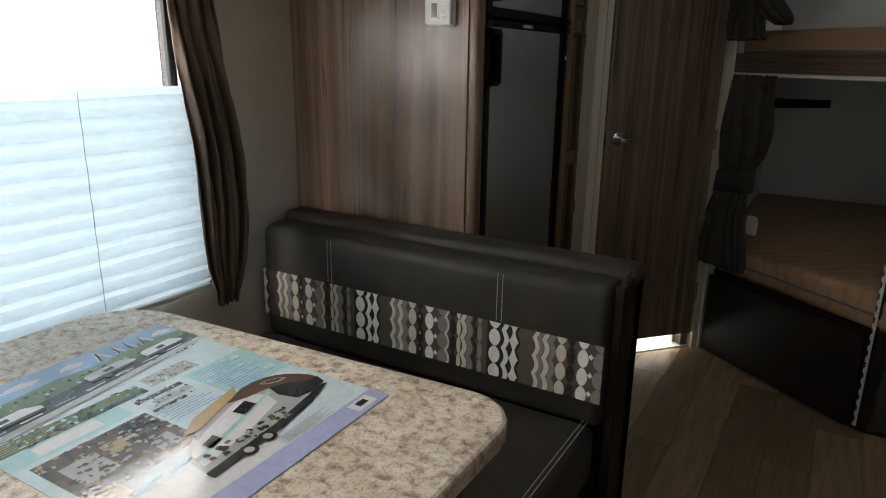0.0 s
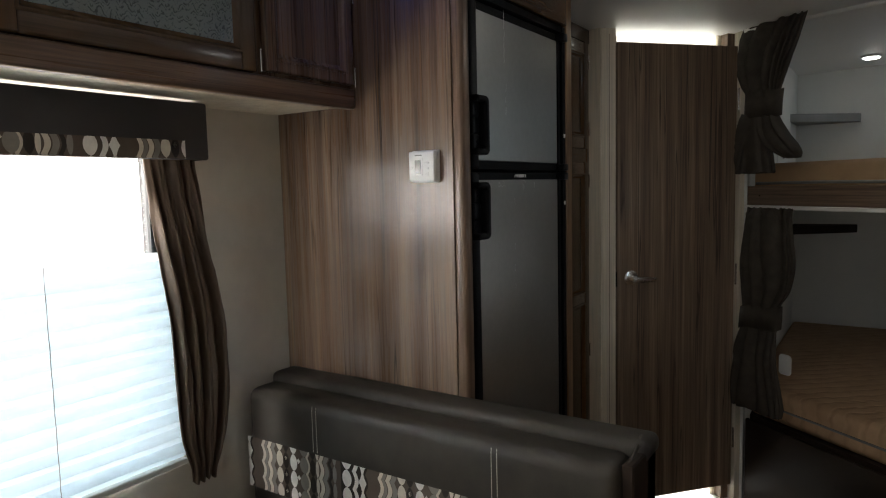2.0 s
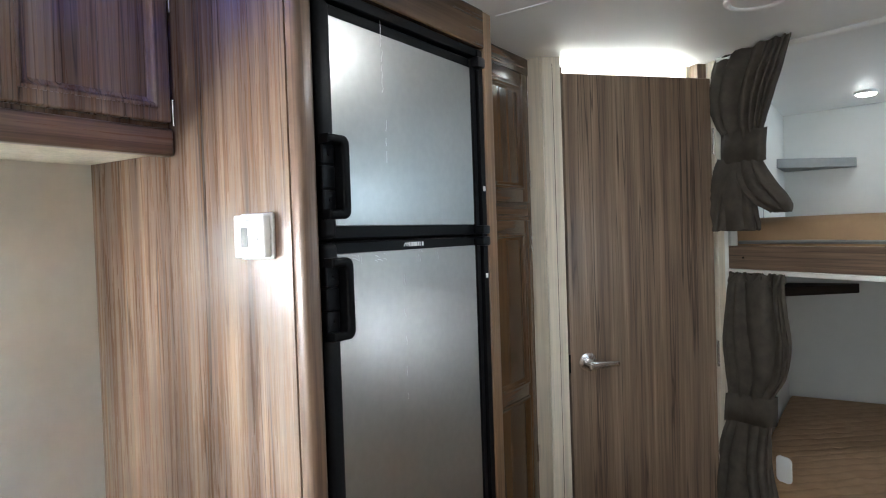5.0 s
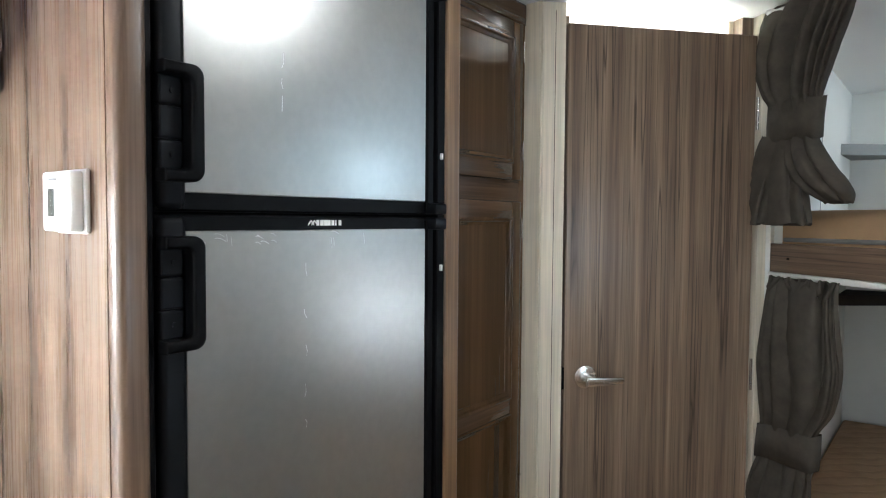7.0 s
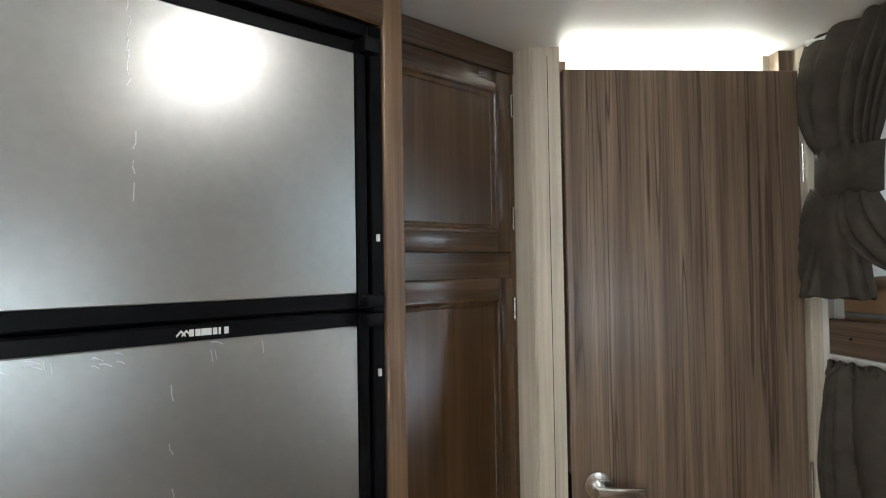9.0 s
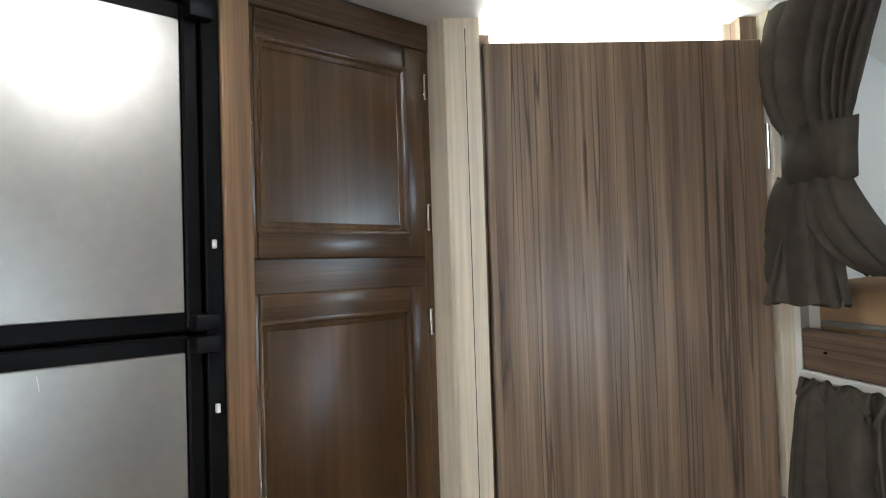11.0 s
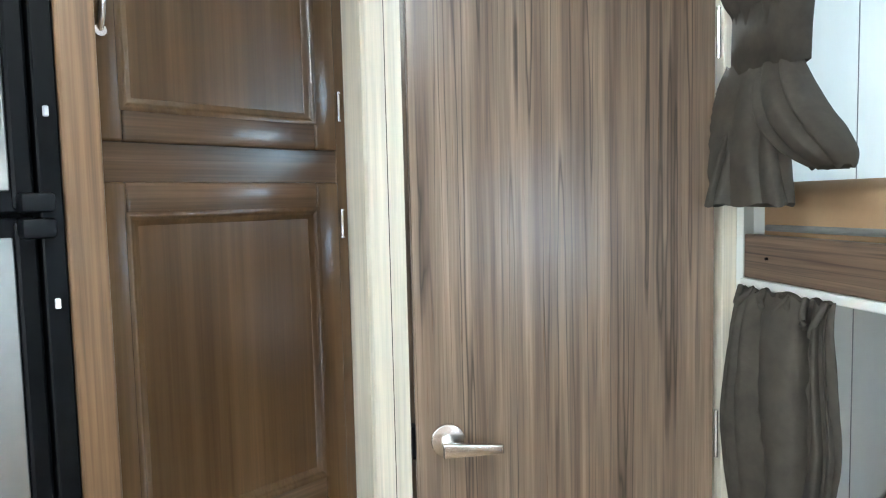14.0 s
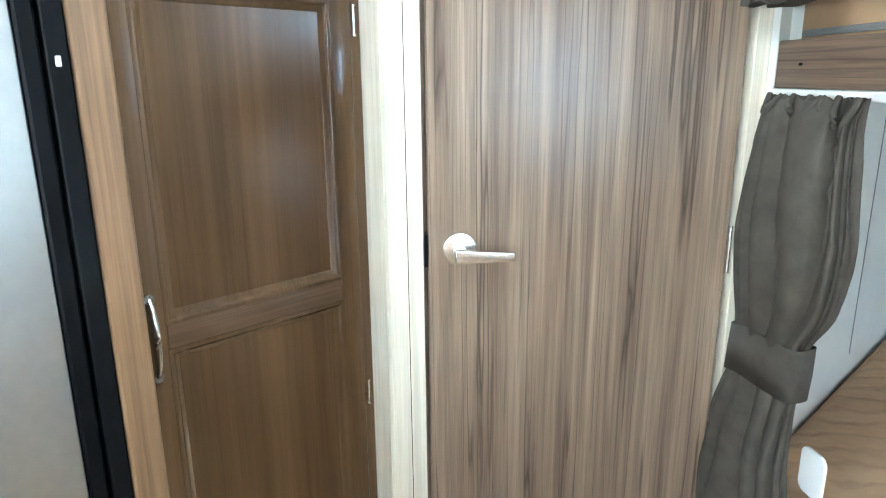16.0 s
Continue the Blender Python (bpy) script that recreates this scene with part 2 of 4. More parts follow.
def granite():
    m, nt, b = shader("beige_granite_laminate", 0.32)
    v = coords(nt)
    a = ramp(nt, noise_tex(nt, v, 46, 5, 0.66, 0.35), [(0.34, (0.27, 0.21, 0.15)), (0.42, (0.52, 0.43, 0.33)), (0.52, (0.76, 0.67, 0.55)), (0.66, (0.86, 0.81, 0.72))])
    s = ramp(nt, noise_tex(nt, v, 210, 3, 0.6, 0.3), [(0.36, (0.34, 0.29, 0.25)), (0.46, (1, 1, 1))])
    large = ramp(nt, noise_tex(nt, v, 11, 3), [(0.35, (0.86, 0.83, 0.79)), (0.65, (1.05, 1.04, 1.03))])
    nt.links.new(mix(nt, 1.0, mix(nt, 0.55, a, s, "MULTIPLY"), large, "MULTIPLY"), b.inputs["Base Color"])
    return m


GRANITE = granite()


def etched():
    """Pressed glass with short strokes that lean to and fro, like broken chevrons."""
    m, nt, b = shader("etched_glass", 0.25)
    v = coords(nt)
    sep = nt.nodes.new("ShaderNodeSeparateXYZ")
    nt.links.new(v, sep.inputs[0])
    wob = math_node(nt, "MULTIPLY", noise_tex(nt, v, 60, 2), 4.0)
    zig = math_node(nt, "PINGPONG", math_node(nt, "MULTIPLY", sep.outputs[1], 80.0), 1.0)
    wave = math_node(nt, "SINE", math_node(nt, "MULTIPLY", math_node(nt, "ADD", math_node(nt, "ADD", math_node(nt, "MULTIPLY", sep.outputs[2], 88.0), zig), wob), 6.283))
    gate = ramp(nt, noise_tex(nt, v, 120, 2, 0.5), [(0.42, (0, 0, 0)), (0.55, (1, 1, 1))])
    n = math_node(nt, "MULTIPLY", math_node(nt, "MAXIMUM", wave, 0.0), gate)
    nt.links.new(ramp(nt, n, [(0.15, (0.195, 0.235, 0.24)), (0.75, (0.095, 0.115, 0.12))]), b.inputs["Base Color"])
    bump(nt, b, n, 0.5, 0.003)
    return m


ETCHED = etched()


def floor_plank():
    m, nt, b = shader("brown_vinyl_plank", 0.35)
    oi = nt.nodes.new("ShaderNodeObjectInfo")
    c = ramp(nt, noise_tex(nt, coords(nt, (1, 0.1, 1)), 40, 4, 0.6), [(0.3, (0.27, 0.19, 0.115)), (0.7, (0.46, 0.335, 0.215))])
    t = ramp(nt, oi.outputs["Random"], [(0, (0.62, 0.60, 0.58)), (1, (1.25, 1.23, 1.2))])
    nt.links.new(mix(nt, 1.0, c, t, "MULTIPLY"), b.inputs["Base Color"])
    return m


PLANK = floor_plank()


# ---- building helpers ----
def box(bm, x0, x1, y0, y1, z0, z1, m=None, bevel=0.0, seg=1):
    c = bmesh.new()
    r = bmesh.ops.create_cube(c, size=1)
    for v in c.verts:
        v.co = Vector(((x0 + x1) / 2 + v.co.x * (x1 - x0), (y0 + y1) / 2 + v.co.y * (y1 - y0), (z0 + z1) / 2 + v.co.z * (z1 - z0)))
    if bevel:
        bmesh.ops.bevel(c, geom=c.edges[:], offset=bevel, segments=seg, affect="EDGES", profile=0.5)
    if m is not None:
        bmesh.ops.transform(c, matrix=m, verts=c.verts)
    merge(bm, c)
    return bm


def merge(bm, c):
    me = bpy.data.meshes.new("tmp")
    c.to_mesh(me)
    c.free()
    bm.from_mesh(me)
    bpy.data.meshes.remove(me)


def cyl(bm, centre, axis, radius, depth, seg=24, r2=None, bevel=0.0):
    c = bmesh.new()
    bmesh.ops.create_cone(c, cap_ends=True, segments=seg, radius1=radius, radius2=radius if r2 is None else r2, depth=depth)
    if bevel:
        bmesh.ops.bevel(c, geom=[e for e in c.edges if len(e.link_faces) == 2 and any(len(f.verts) > 4 for f in e.link_faces)], offset=bevel, segments=2, affect="EDGES", profile=0.5)
    bmesh.ops.transform(c, matrix=Matrix.Translation(centre) @ Vector(axis).to_track_quat("Z", "Y").to_matrix().to_4x4(), verts=c.verts)
    merge(bm, c)
    return bm


def tube(bm, pts, radius, seg=10, flat=1.0):
    """A rod along points, its section squeezed by flat across the second axis."""
    rings = []
    for i, p in enumerate(pts):
        d = (Vector(pts[min(i + 1, len(pts) - 1)]) - Vector(pts[max(i - 1, 0)])).normalized()
        q = d.to_track_quat("Z", "Y")
        rings.append([bm.verts.new(Vector(p) + q @ Vector((radius * math.cos(a), radius * flat * math.sin(a), 0))) for a in (2 * math.pi * k / seg for k in range(seg))])
    for a, b in zip(rings, rings[1:]):
        for k in range(seg):
            bm.faces.new((a[k], a[(k + 1) % seg], b[(k + 1) % seg], b[k]))
    bm.faces.new(rings[0][::-1]), bm.faces.new(rings[-1])
    return bm


def prism(bm, outline, z0, z1, m=None, bevel=0.0, seg=2):
    """An outline in x and y, drawn up from z0 to z1."""
    c = bmesh.new()
    lo = [c.verts.new((x, y, z0)) for x, y in outline]
    hi = [c.verts.new((x, y, z1)) for x, y in outline]
    n = len(outline)
    c.faces.new(lo[::-1]), c.faces.new(hi)
    for i in range(n):
        c.faces.new((lo[i], lo[(i + 1) % n], hi[(i + 1) % n], hi[i]))
    bmesh.ops.recalc_face_normals(c, faces=c.faces)
    if bevel:
        bmesh.ops.bevel(c, geom=[e for e in c.edges if abs(e.verts[0].co.z - e.verts[1].co.z) < 1e-6], offset=bevel, segments=seg, affect="EDGES", profile=0.5)
    if m is not None:
        bmesh.ops.transform(c, matrix=m, verts=c.verts)
    merge(bm, c)
    return bm


BASE = {}


def make(name, bm, mats, smooth=False):
    me = bpy.data.meshes.new(name)
    bm.to_mesh(me)
    bm.free()
    for m in mats if isinstance(mats, (list, tuple)) else (mats,):
        me.materials.append(m)
    if smooth:
        for p in me.polygons:
            p.use_smooth = True
        me.set_sharp_from_angle(angle=radians(38))
    return me


def part(name, bm, material, parent, label="", smooth=False):
    ob = new(name, make(name, bm, material, smooth))
    ob.parent = parent
    ob.matrix_parent_inverse = Matrix.Translation(BASE.get(parent.name, (0, 0, 0))).inverted()
    return tagged(ob, label)


def thing(name, at, label, category, group=""):
    ob = new(name)
    ob.empty_display_size = 0.1
    ob.location = at
    BASE[ob.name] = at
    return tagged(ob, label, category, group)


def setting(name, bm, material, label, smooth=False):
    ob = new(name, make(name, bm, material, smooth))
    return tagged(ob, label, name.split("_")[0], "", "structure")


B = bmesh.new


def bx(*a, **k):
    return box(B(), *a, **k)


# ---- structure ----
DOOR_M = Matrix(((0.6566, -0.7542, 0, -0.881), (0.7542, 0.6566, 0, 2.779), (0, 0, 1, 0), (0, 0, 0, 1)))
BUNK_M = Matrix(((0.8, 0.6, 0, -0.478), (-0.6, 0.8, 0, 3.245), (0, 0, 1, 0), (0, 0, 0, 1)))


def ceiling_height(x, y):
    return 2.03 + 0.03 * (x + 0.6) if x < 0.2 else 2.054 - 0.03 * (x - 0.2)


c = B()
prof = [(-1.7, ceiling_height(-1.7, 0)), (0.2, 2.054), (1.2, ceiling_height(1.2, 0))]
prism(c, prof + [(1.2, 2.2), (-1.7, 2.2)], -5.0, 2.7, Matrix(((1, 0, 0, 0), (0, 0, -1, 0), (0, 1, 0, 0), (0, 0, 0, 1))))
setting("ceiling", c, CEILING, "smooth white vinyl ceiling panels")
c = B()
box(c, -1.66, 1.16, -2.6, 4.9, -0.12, -0.006)
FLOOR = setting("floor", c, SIDING, "brown wood-look vinyl plank floor")
# west wall, with the dinette window
c = B()
WY0, WY1, WZ0, WZ1 = 0.02, 1.19, 0.72, 1.56
for a in ((-2.6, WY0, -0.1, 2.1), (WY1, 4.9, -0.1, 2.1), (WY0, WY1, -0.1, WZ0), (WY0, WY1, WZ1, 2.1)):
    box(c, -1.62, -1.5, a[0], a[1], a[2], a[3])
setting("wall_west", c, WALL, "pale beige textured wallboard")
# east wall, with galley and bunk windows
c = B()
box(c, 1.0, 1.12, -2.6, 1.88, -0.1, 2.1), box(c, 1.0, 1.12, 2.12, 3.68, -0.1, 2.1), box(c, 1.0, 1.12, 4.22, 4.9, -0.1, 2.1)
box(c, 1.0, 1.12, 1.88, 2.12, -0.1, 1.12), box(c, 1.0, 1.12, 1.88, 2.12, 1.48, 2.1)
box(c, 1.0, 1.12, 3.68, 4.22, -0.1, 0.72), box(c, 1.0, 1.12, 3.68, 4.22, 1.06, 1.56), box(c, 1.0, 1.12, 3.68, 4.22, 1.84, 2.1)
setting("wall_east", c, WALNUT, "walnut-veneered galley side wall")
setting("wall_north", bx(-1.5, 1.0, 4.74, 4.86, -0.1, 2.1), WHITEWALL, "white wallboard at the head of the bunks")
c = B()
box(c, -1.5, -0.42, -2.6, -2.48, -0.1, 2.1), box(c, 0.82, 1.0, -2.6, -2.48, -0.1, 2.1)
box(c, -0.42, 0.82, -2.6, -2.48, -0.1, 1.0), box(c, -0.42, 0.82, -2.6, -2.48, 1.62, 2.1)
setting("wall_south", c, WALL, "pale beige textured wallboard")
# partition between bathroom and bunks, with a batten on its joint
c = bx(-0.49, -0.45, 3.285, 4.74, 0, 2.04)
box(c, -0.492, -0.472, 3.235, 3.286, 0, 2.03)
part_wall = setting("wall_bunk_side", c, WHITEWALL, "white wallboard beside the bunks")
part("panel_joint", bx(-0.4505, -0.4485, 3.93, 3.936, 0.6, 1.99), GREYSHELF, part_wall)
# bathroom shell behind the angled door
setting("wall_bath", bx(-1.5, -0.92, 2.80, 2.83, 0, 2.03), WHITEWALL, "white bathroom wallboard")
setting("floor_bath", prism(B(), [(-0.872, 2.82), (-0.52, 3.235), (-0.495, 4.73), (-1.495, 4.73), (-1.495, 2.84)], 0.002, 0.008), CEILING, "pale vinyl bathroom floor")
setting("ground", bx(-60, 60, -60, 60, -0.62, -0.6), plain("pale_concrete", (0.42, 0.38, 0.33), 0.9, 0, 0.2, 0.5), "pale concrete lot outside")


def window(name, x, y0, y1, z0, z1, d, label):
    w = setting(name, bx(x - 0.01, x + 0.01, y0, y1, z0, z1), GLASS, label)
    w.visible_shadow = False
    f = B()
    for a in ((y0 - 0.02, y0 + 0.02, z0, z1), (y1 - 0.02, y1 + 0.02, z0, z1), (y0, y1, z0 - 0.02, z0 + 0.02), (y0, y1, z1 - 0.02, z1 + 0.02)):
        box(f, x - 0.025, x + 0.025, a[0], a[1], a[2], a[3], bevel=0.003)
    part("window_frame", f, BLACK, w, "black metal window frame")
    return w


window("window_1", -1.57, WY0, WY1, WZ0, WZ1, 1, "dinette window in a black frame behind a shade")
window("window_2", 1.06, 1.88, 2.12, 1.12, 1.48, -1, "small galley window in a black frame")
window("window_3", 1.06, 3.68, 4.22, 1.56, 1.84, -1, "narrow window beside the upper bunk")
window("window_4", 1.06, 3.68, 4.22, 0.72, 1.06, -1, "narrow window beside the lower bunk")


# ---- dinette ----
def rounded(x0, x1, y0, y1, r, n=6):
    pts = []
    for cx, cy, a0 in ((x1 - r, y1 - r, 0), (x0 + r, y1 - r, 90), (x0 + r, y0 + r, 180), (x1 - r, y0 + r, 270)):
        pts += [(cx + r * math.cos(radians(a0 + 90 * k / n)), cy + r * math.sin(radians(a0 + 90 * k / n))) for k in range(n + 1)]
    return pts


table = thing("dinette_table", (-0.9, 0.58, 0), "beige granite-look laminate dinette table with rounded corners", "table")
out = []
for cx, cy, r, a0 in ((-0.50, 0.855, 0.10, 0), (-1.27, 0.755, 0.15, 90), (-1.27, 0.33, 0.15, 180), (-0.50, 0.28, 0.10, 270)):
    out += [(cx + r * math.cos(radians(a0 + 15 * k)), cy + r * math.sin(radians(a0 + 15 * k))) for k in range(7)]
part("tabletop", prism(B(), out, 0.742, 0.78, bevel=0.008), GRANITE, table)
part("pedestal", cyl(B(), (-0.95, 0.58, 0.375), (0, 0, 1), 0.045, 0.735), CHROME, table, "brushed metal pedestal", True)
part("foot", cyl(B(), (-0.95, 0.58, 0.012), (0, 0, 1), 0.16, 0.022, bevel=0.006), CHROME, table, "", True)


def bench(y_back, s, label):
    """A booth bench whose back stands at y_back and whose seat goes towards s."""
    b = thing("dinette_bench", (-0.95, y_back, 0), label, "bench", "benches at the dinette table")
    Y = lambda a, b_: (min(y_back + s * a, y_back + s * b_), max(y_back + s * a, y_back + s * b_))
    part("base", bx(-1.49, -0.415, *Y(0.02, 0.58), 0, 0.37, bevel=0.004), SIDING, b, "dark brown panelled base")
    part("kick_plate", bx(-0.415, -0.40, *Y(0.0, 0.60), 0, 0.30, bevel=0.003), SIDING, b)
    part("seat", bx(-1.485, -0.405, *Y(0.165, 0.62), 0.37, 0.52, bevel=0.03, seg=4), VINYL, b, "dark brown vinyl seat cushion", True)
    part("end_panel", bx(-0.395, -0.372, *Y(-0.005, 0.15), 0, 0.865, bevel=0.003), SIDING, b, "dark wooden end panel")
    part("back_board", bx(-1.485, -0.372, *Y(0.0, 0.05), 0.0, 0.85), SIDING, b)
    part("top_roll", bx(-1.49, -0.366, *Y(-0.02, 0.075), 0.84, 0.885, bevel=0.018, seg=4), VINYL, b, "", True)
    back = B()
    box(back, -1.488, -0.395, *Y(0.05, 0.172), 0.50, 0.862, bevel=0.032, seg=4)
    part("backrest", back, VINYL, b, "padded dark brown vinyl backrest", True)
    return b


BENCH = bench(1.565, -1, "dark brown vinyl booth bench with patterned band and cream stitching")

# ---- overhead cabinet ----
cab = thing("overhead_cabinet", (-1.35, 0.75, 1.64), "walnut overhead cabinet with etched glass door above the dinette", "cabinet")
part("carcass", bx(-1.499, -1.215, -0.05, 1.572, 1.66, 2.0), WALNUT, cab)
part("bottom_rail", bx(-1.215, -1.188, -0.05, 1.572, 1.636, 1.69, bevel=0.007, seg=3), RAILWOOD, cab, "", True)
part("bottom_panel", bx(-1.499, -1.215, -0.05, 1.572, 1.645, 1.66), CREAMWOOD, cab, "pale underside panel")


# ---- refrigerator wall ----
case = thing("refrigerator_case", (-1.2, 1.9, 0), "walnut-veneered tall case round the refrigerator", "cabinet")
part("side_panel", bx(-1.497, -0.880, 1.575, 1.60, 0, 2.019), WALNUT, case, "walnut side panel with cathedral grain")
part("corner_trim", bx(-0.880, -0.846, 1.572, 1.613, 0, 2.021, bevel=0.012, seg=4), RAILCORNER, case, "", True)
part("header", bx(-0.90, -0.852, 1.6135, 2.2255, 1.925, 2.0215, bevel=0.003), CABWOOD_X, case)
part("right_stile", bx(-0.885, -0.855, 2.226, 2.270, 0, 2.021, bevel=0.004, seg=2), STILE, case)
part("right_side", bx(-1.497, -0.885, 2.2415, 2.268, 0, 2.018), STILE, case)
part("toe_board", bx(-0.90, -0.852, 1.6135, 2.2255, 0, 0.16), CABWOOD_X, case)

fridge = thing("refrigerator", (-1.15, 1.91, 0.16), "two-door refrigerator with silver-grey film faces and black trim", "refrigerator")
part("body", bx(-1.45, -0.90, 1.606, 2.215, 0.16, 1.922), BLACK, fridge)
part("surround_left", bx(-0.90, -0.856, 1.605, 1.618, 0.16, 1.922, bevel=0.002), BLACK, fridge)
part("surround_right", bx(-0.90, -0.850, 2.1925, 2.2165, 0.16, 1.922, bevel=0.002), BLACK, fridge)
part("surround_top", bx(-0.90, -0.852, 1.618, 2.192, 1.90, 1.922, bevel=0.002), BLACK, fridge)
for nm, z0, z1 in (("upper_door", 1.462, 1.896), ("lower_door", 0.20, 1.458)):
    d = part(nm, bx(-0.90, -0.862, 1.62, 2.191, z0, z1, bevel=0.003), BLACK, fridge, "black plastic door frame")
    lo, hi = (z0 + 0.025, z1 - 0.024) if z0 > 1 else (z0 + 0.03, z1 - 0.022)
    part("face", bx(-0.87, -0.8575, 1.662, 2.166, lo, hi, bevel=0.0015), FRIDGE, d, "silver-grey door face under protective film")
    part("edge_grip", bx(-0.875, -0.848, 1.622, 1.661, z0 + 0.002, z1 - 0.002, bevel=0.01, seg=3), SLATEPLASTIC, d, "", True)
    part("hinge_edge", bx(-0.865, -0.855, 2.168, 2.189, z0 + 0.004, z1 - 0.004, bevel=0.003), BLACK, d)

# ---- pantry ----
pantry = thing("pantry_cabinet", (-1.2, 2.5, 0), "tall dark-stained wooden pantry cabinet with two panelled doors", "cabinet")
part("carcass", bx(-1.49, -0.985, 2.272, 2.735, 0, 2.016), CABWOOD, pantry)

# ---- bathroom door and posts ----
setting("door_1", bx(0.004, 0.562, 0, 0.032, 0.085, 1.972, m=DOOR_M, bevel=0.002), DOORWOOD, "closed walnut-grain door to the bathroom")

post = thing("corner_post", (-0.92, 2.75, 0), "cream wood-grain corner post beside the bathroom door", "post")
part("front_board", bx(-0.067, -0.005, -0.003, 0.06, 0, 2.024, m=DOOR_M), CREAMWOOD, post)
part("side_board", bx(-0.985, -0.924, 2.718, 2.74, 0, 2.02), CREAMWOOD, post)
post = thing("jamb_post", (-0.48, 3.23, 0), "slim cream post between the bathroom door and bunks", "post")
part("face", bx(0.575, 0.603, -0.004, 0.05, 0, 2.033, m=DOOR_M, bevel=0.002), CREAMWOOD, post)

# ---- bunks ----
front = [(-0.447, 3.225), (0.20, 2.745), (0.995, 2.745), (0.995, 4.735), (-0.447, 4.735)]


def inset(pts, d):
    return [(pts[0][0], pts[0][1] + d * 1.25), (pts[1][0] + d * 0.4, pts[1][1] + d), (pts[2][0], pts[2][1] + d), pts[3], pts[4]]


lower = thing("lower_bunk", (0.2, 3.8, 0), "lower bunk on a dark brown panelled base", "bunk bed")
part("base", prism(B(), inset(front, 0.02), 0, 0.40), SIDING, lower, "dark brown panelled base")
part("front_panel", bx(0.02, 0.80, -0.002, 0.014, 0.01, 0.385, m=BUNK_M, bevel=0.002), SIDING, lower)
mt = thing("mattress", (0.2, 3.8, 0.40), "tan quilted lower bunk mattress", "mattress", "bunk mattresses")
part("pad", prism(B(), inset(front, 0.03), 0.40, 0.545, bevel=0.03, seg=3), TICKING, mt, "", True)
upper = thing("upper_bunk", (0.2, 3.8, 1.3), "upper bunk deck with walnut-grain front board", "bunk bed")
part("deck", prism(B(), inset(front, 0.03), 1.30, 1.34), WHITEWALL, upper)
part("front_board", bx(-0.022, 0.80, 0.0, 0.022, 1.313, 1.392, m=BUNK_M, bevel=0.002), BOARD, upper)
part("edge_strip", bx(-0.022, 0.80, -0.008, 0.02, 1.297, 1.312, m=BUNK_M, bevel=0.002), WHITEPLASTIC, upper, "white plastic edge strip")
mt = thing("mattress", (0.2, 3.8, 1.34), "tan upper bunk mattress behind the front board", "mattress", "bunk mattresses")
part("pad", prism(B(), inset(front, 0.035), 1.341, 1.485, bevel=0.03, seg=3), TICKING_PLAIN, mt, "", True)


# ---- patterned upholstery cloth ----
TONES = [plain("woven_" + n, c, 0.85, 0, 0.1, 60, 0.3, 1500) for n, c in (
    ("dark_brown", (0.030, 0.023, 0.018)), ("brown", (0.105, 0.082, 0.064)), ("grey", (0.25, 0.235, 0.21)), ("cream", (0.66, 0.60, 0.51)), ("white", (0.84, 0.82, 0.78)))]
DARK, BROWN, GREY, CREAM, WHITE = range(5)
# kind, tone, start and width of each column within one repeat
COLUMNS = (("band", BROWN, 0.090, 0.33), ("oval", WHITE, 0.0, 0.032), ("wave", WHITE, 0.038, 0.013), ("star", WHITE, 0.056, 0.026), ("wave", BROWN, 0.082, 0.016),
           ("wave", CREAM, 0.122, 0.011), ("wave", GREY, 0.134, 0.010), ("wave", CREAM, 0.146, 0.013), ("wave", GREY, 0.161, 0.014),
           ("oval", CREAM, 0.180, 0.026), ("oval", DARK, 0.207, 0.022), ("dot", CREAM, 0.212, 0.011), ("oval", WHITE, 0.234, 0.027),
           ("dot", WHITE, 0.260, 0.013), ("oval", GREY, 0.272, 0.032), ("wave", CREAM, 0.297, 0.008), ("oval", DARK, 0.309, 0.022),
           ("oval", CREAM, 0.331, 0.012), ("wave", CREAM, 0.344, 0.013), ("wave", GREY, 0.360, 0.014), ("wave", DARK, 0.378, 0.010), ("oval", GREY, 0.392, 0.014))


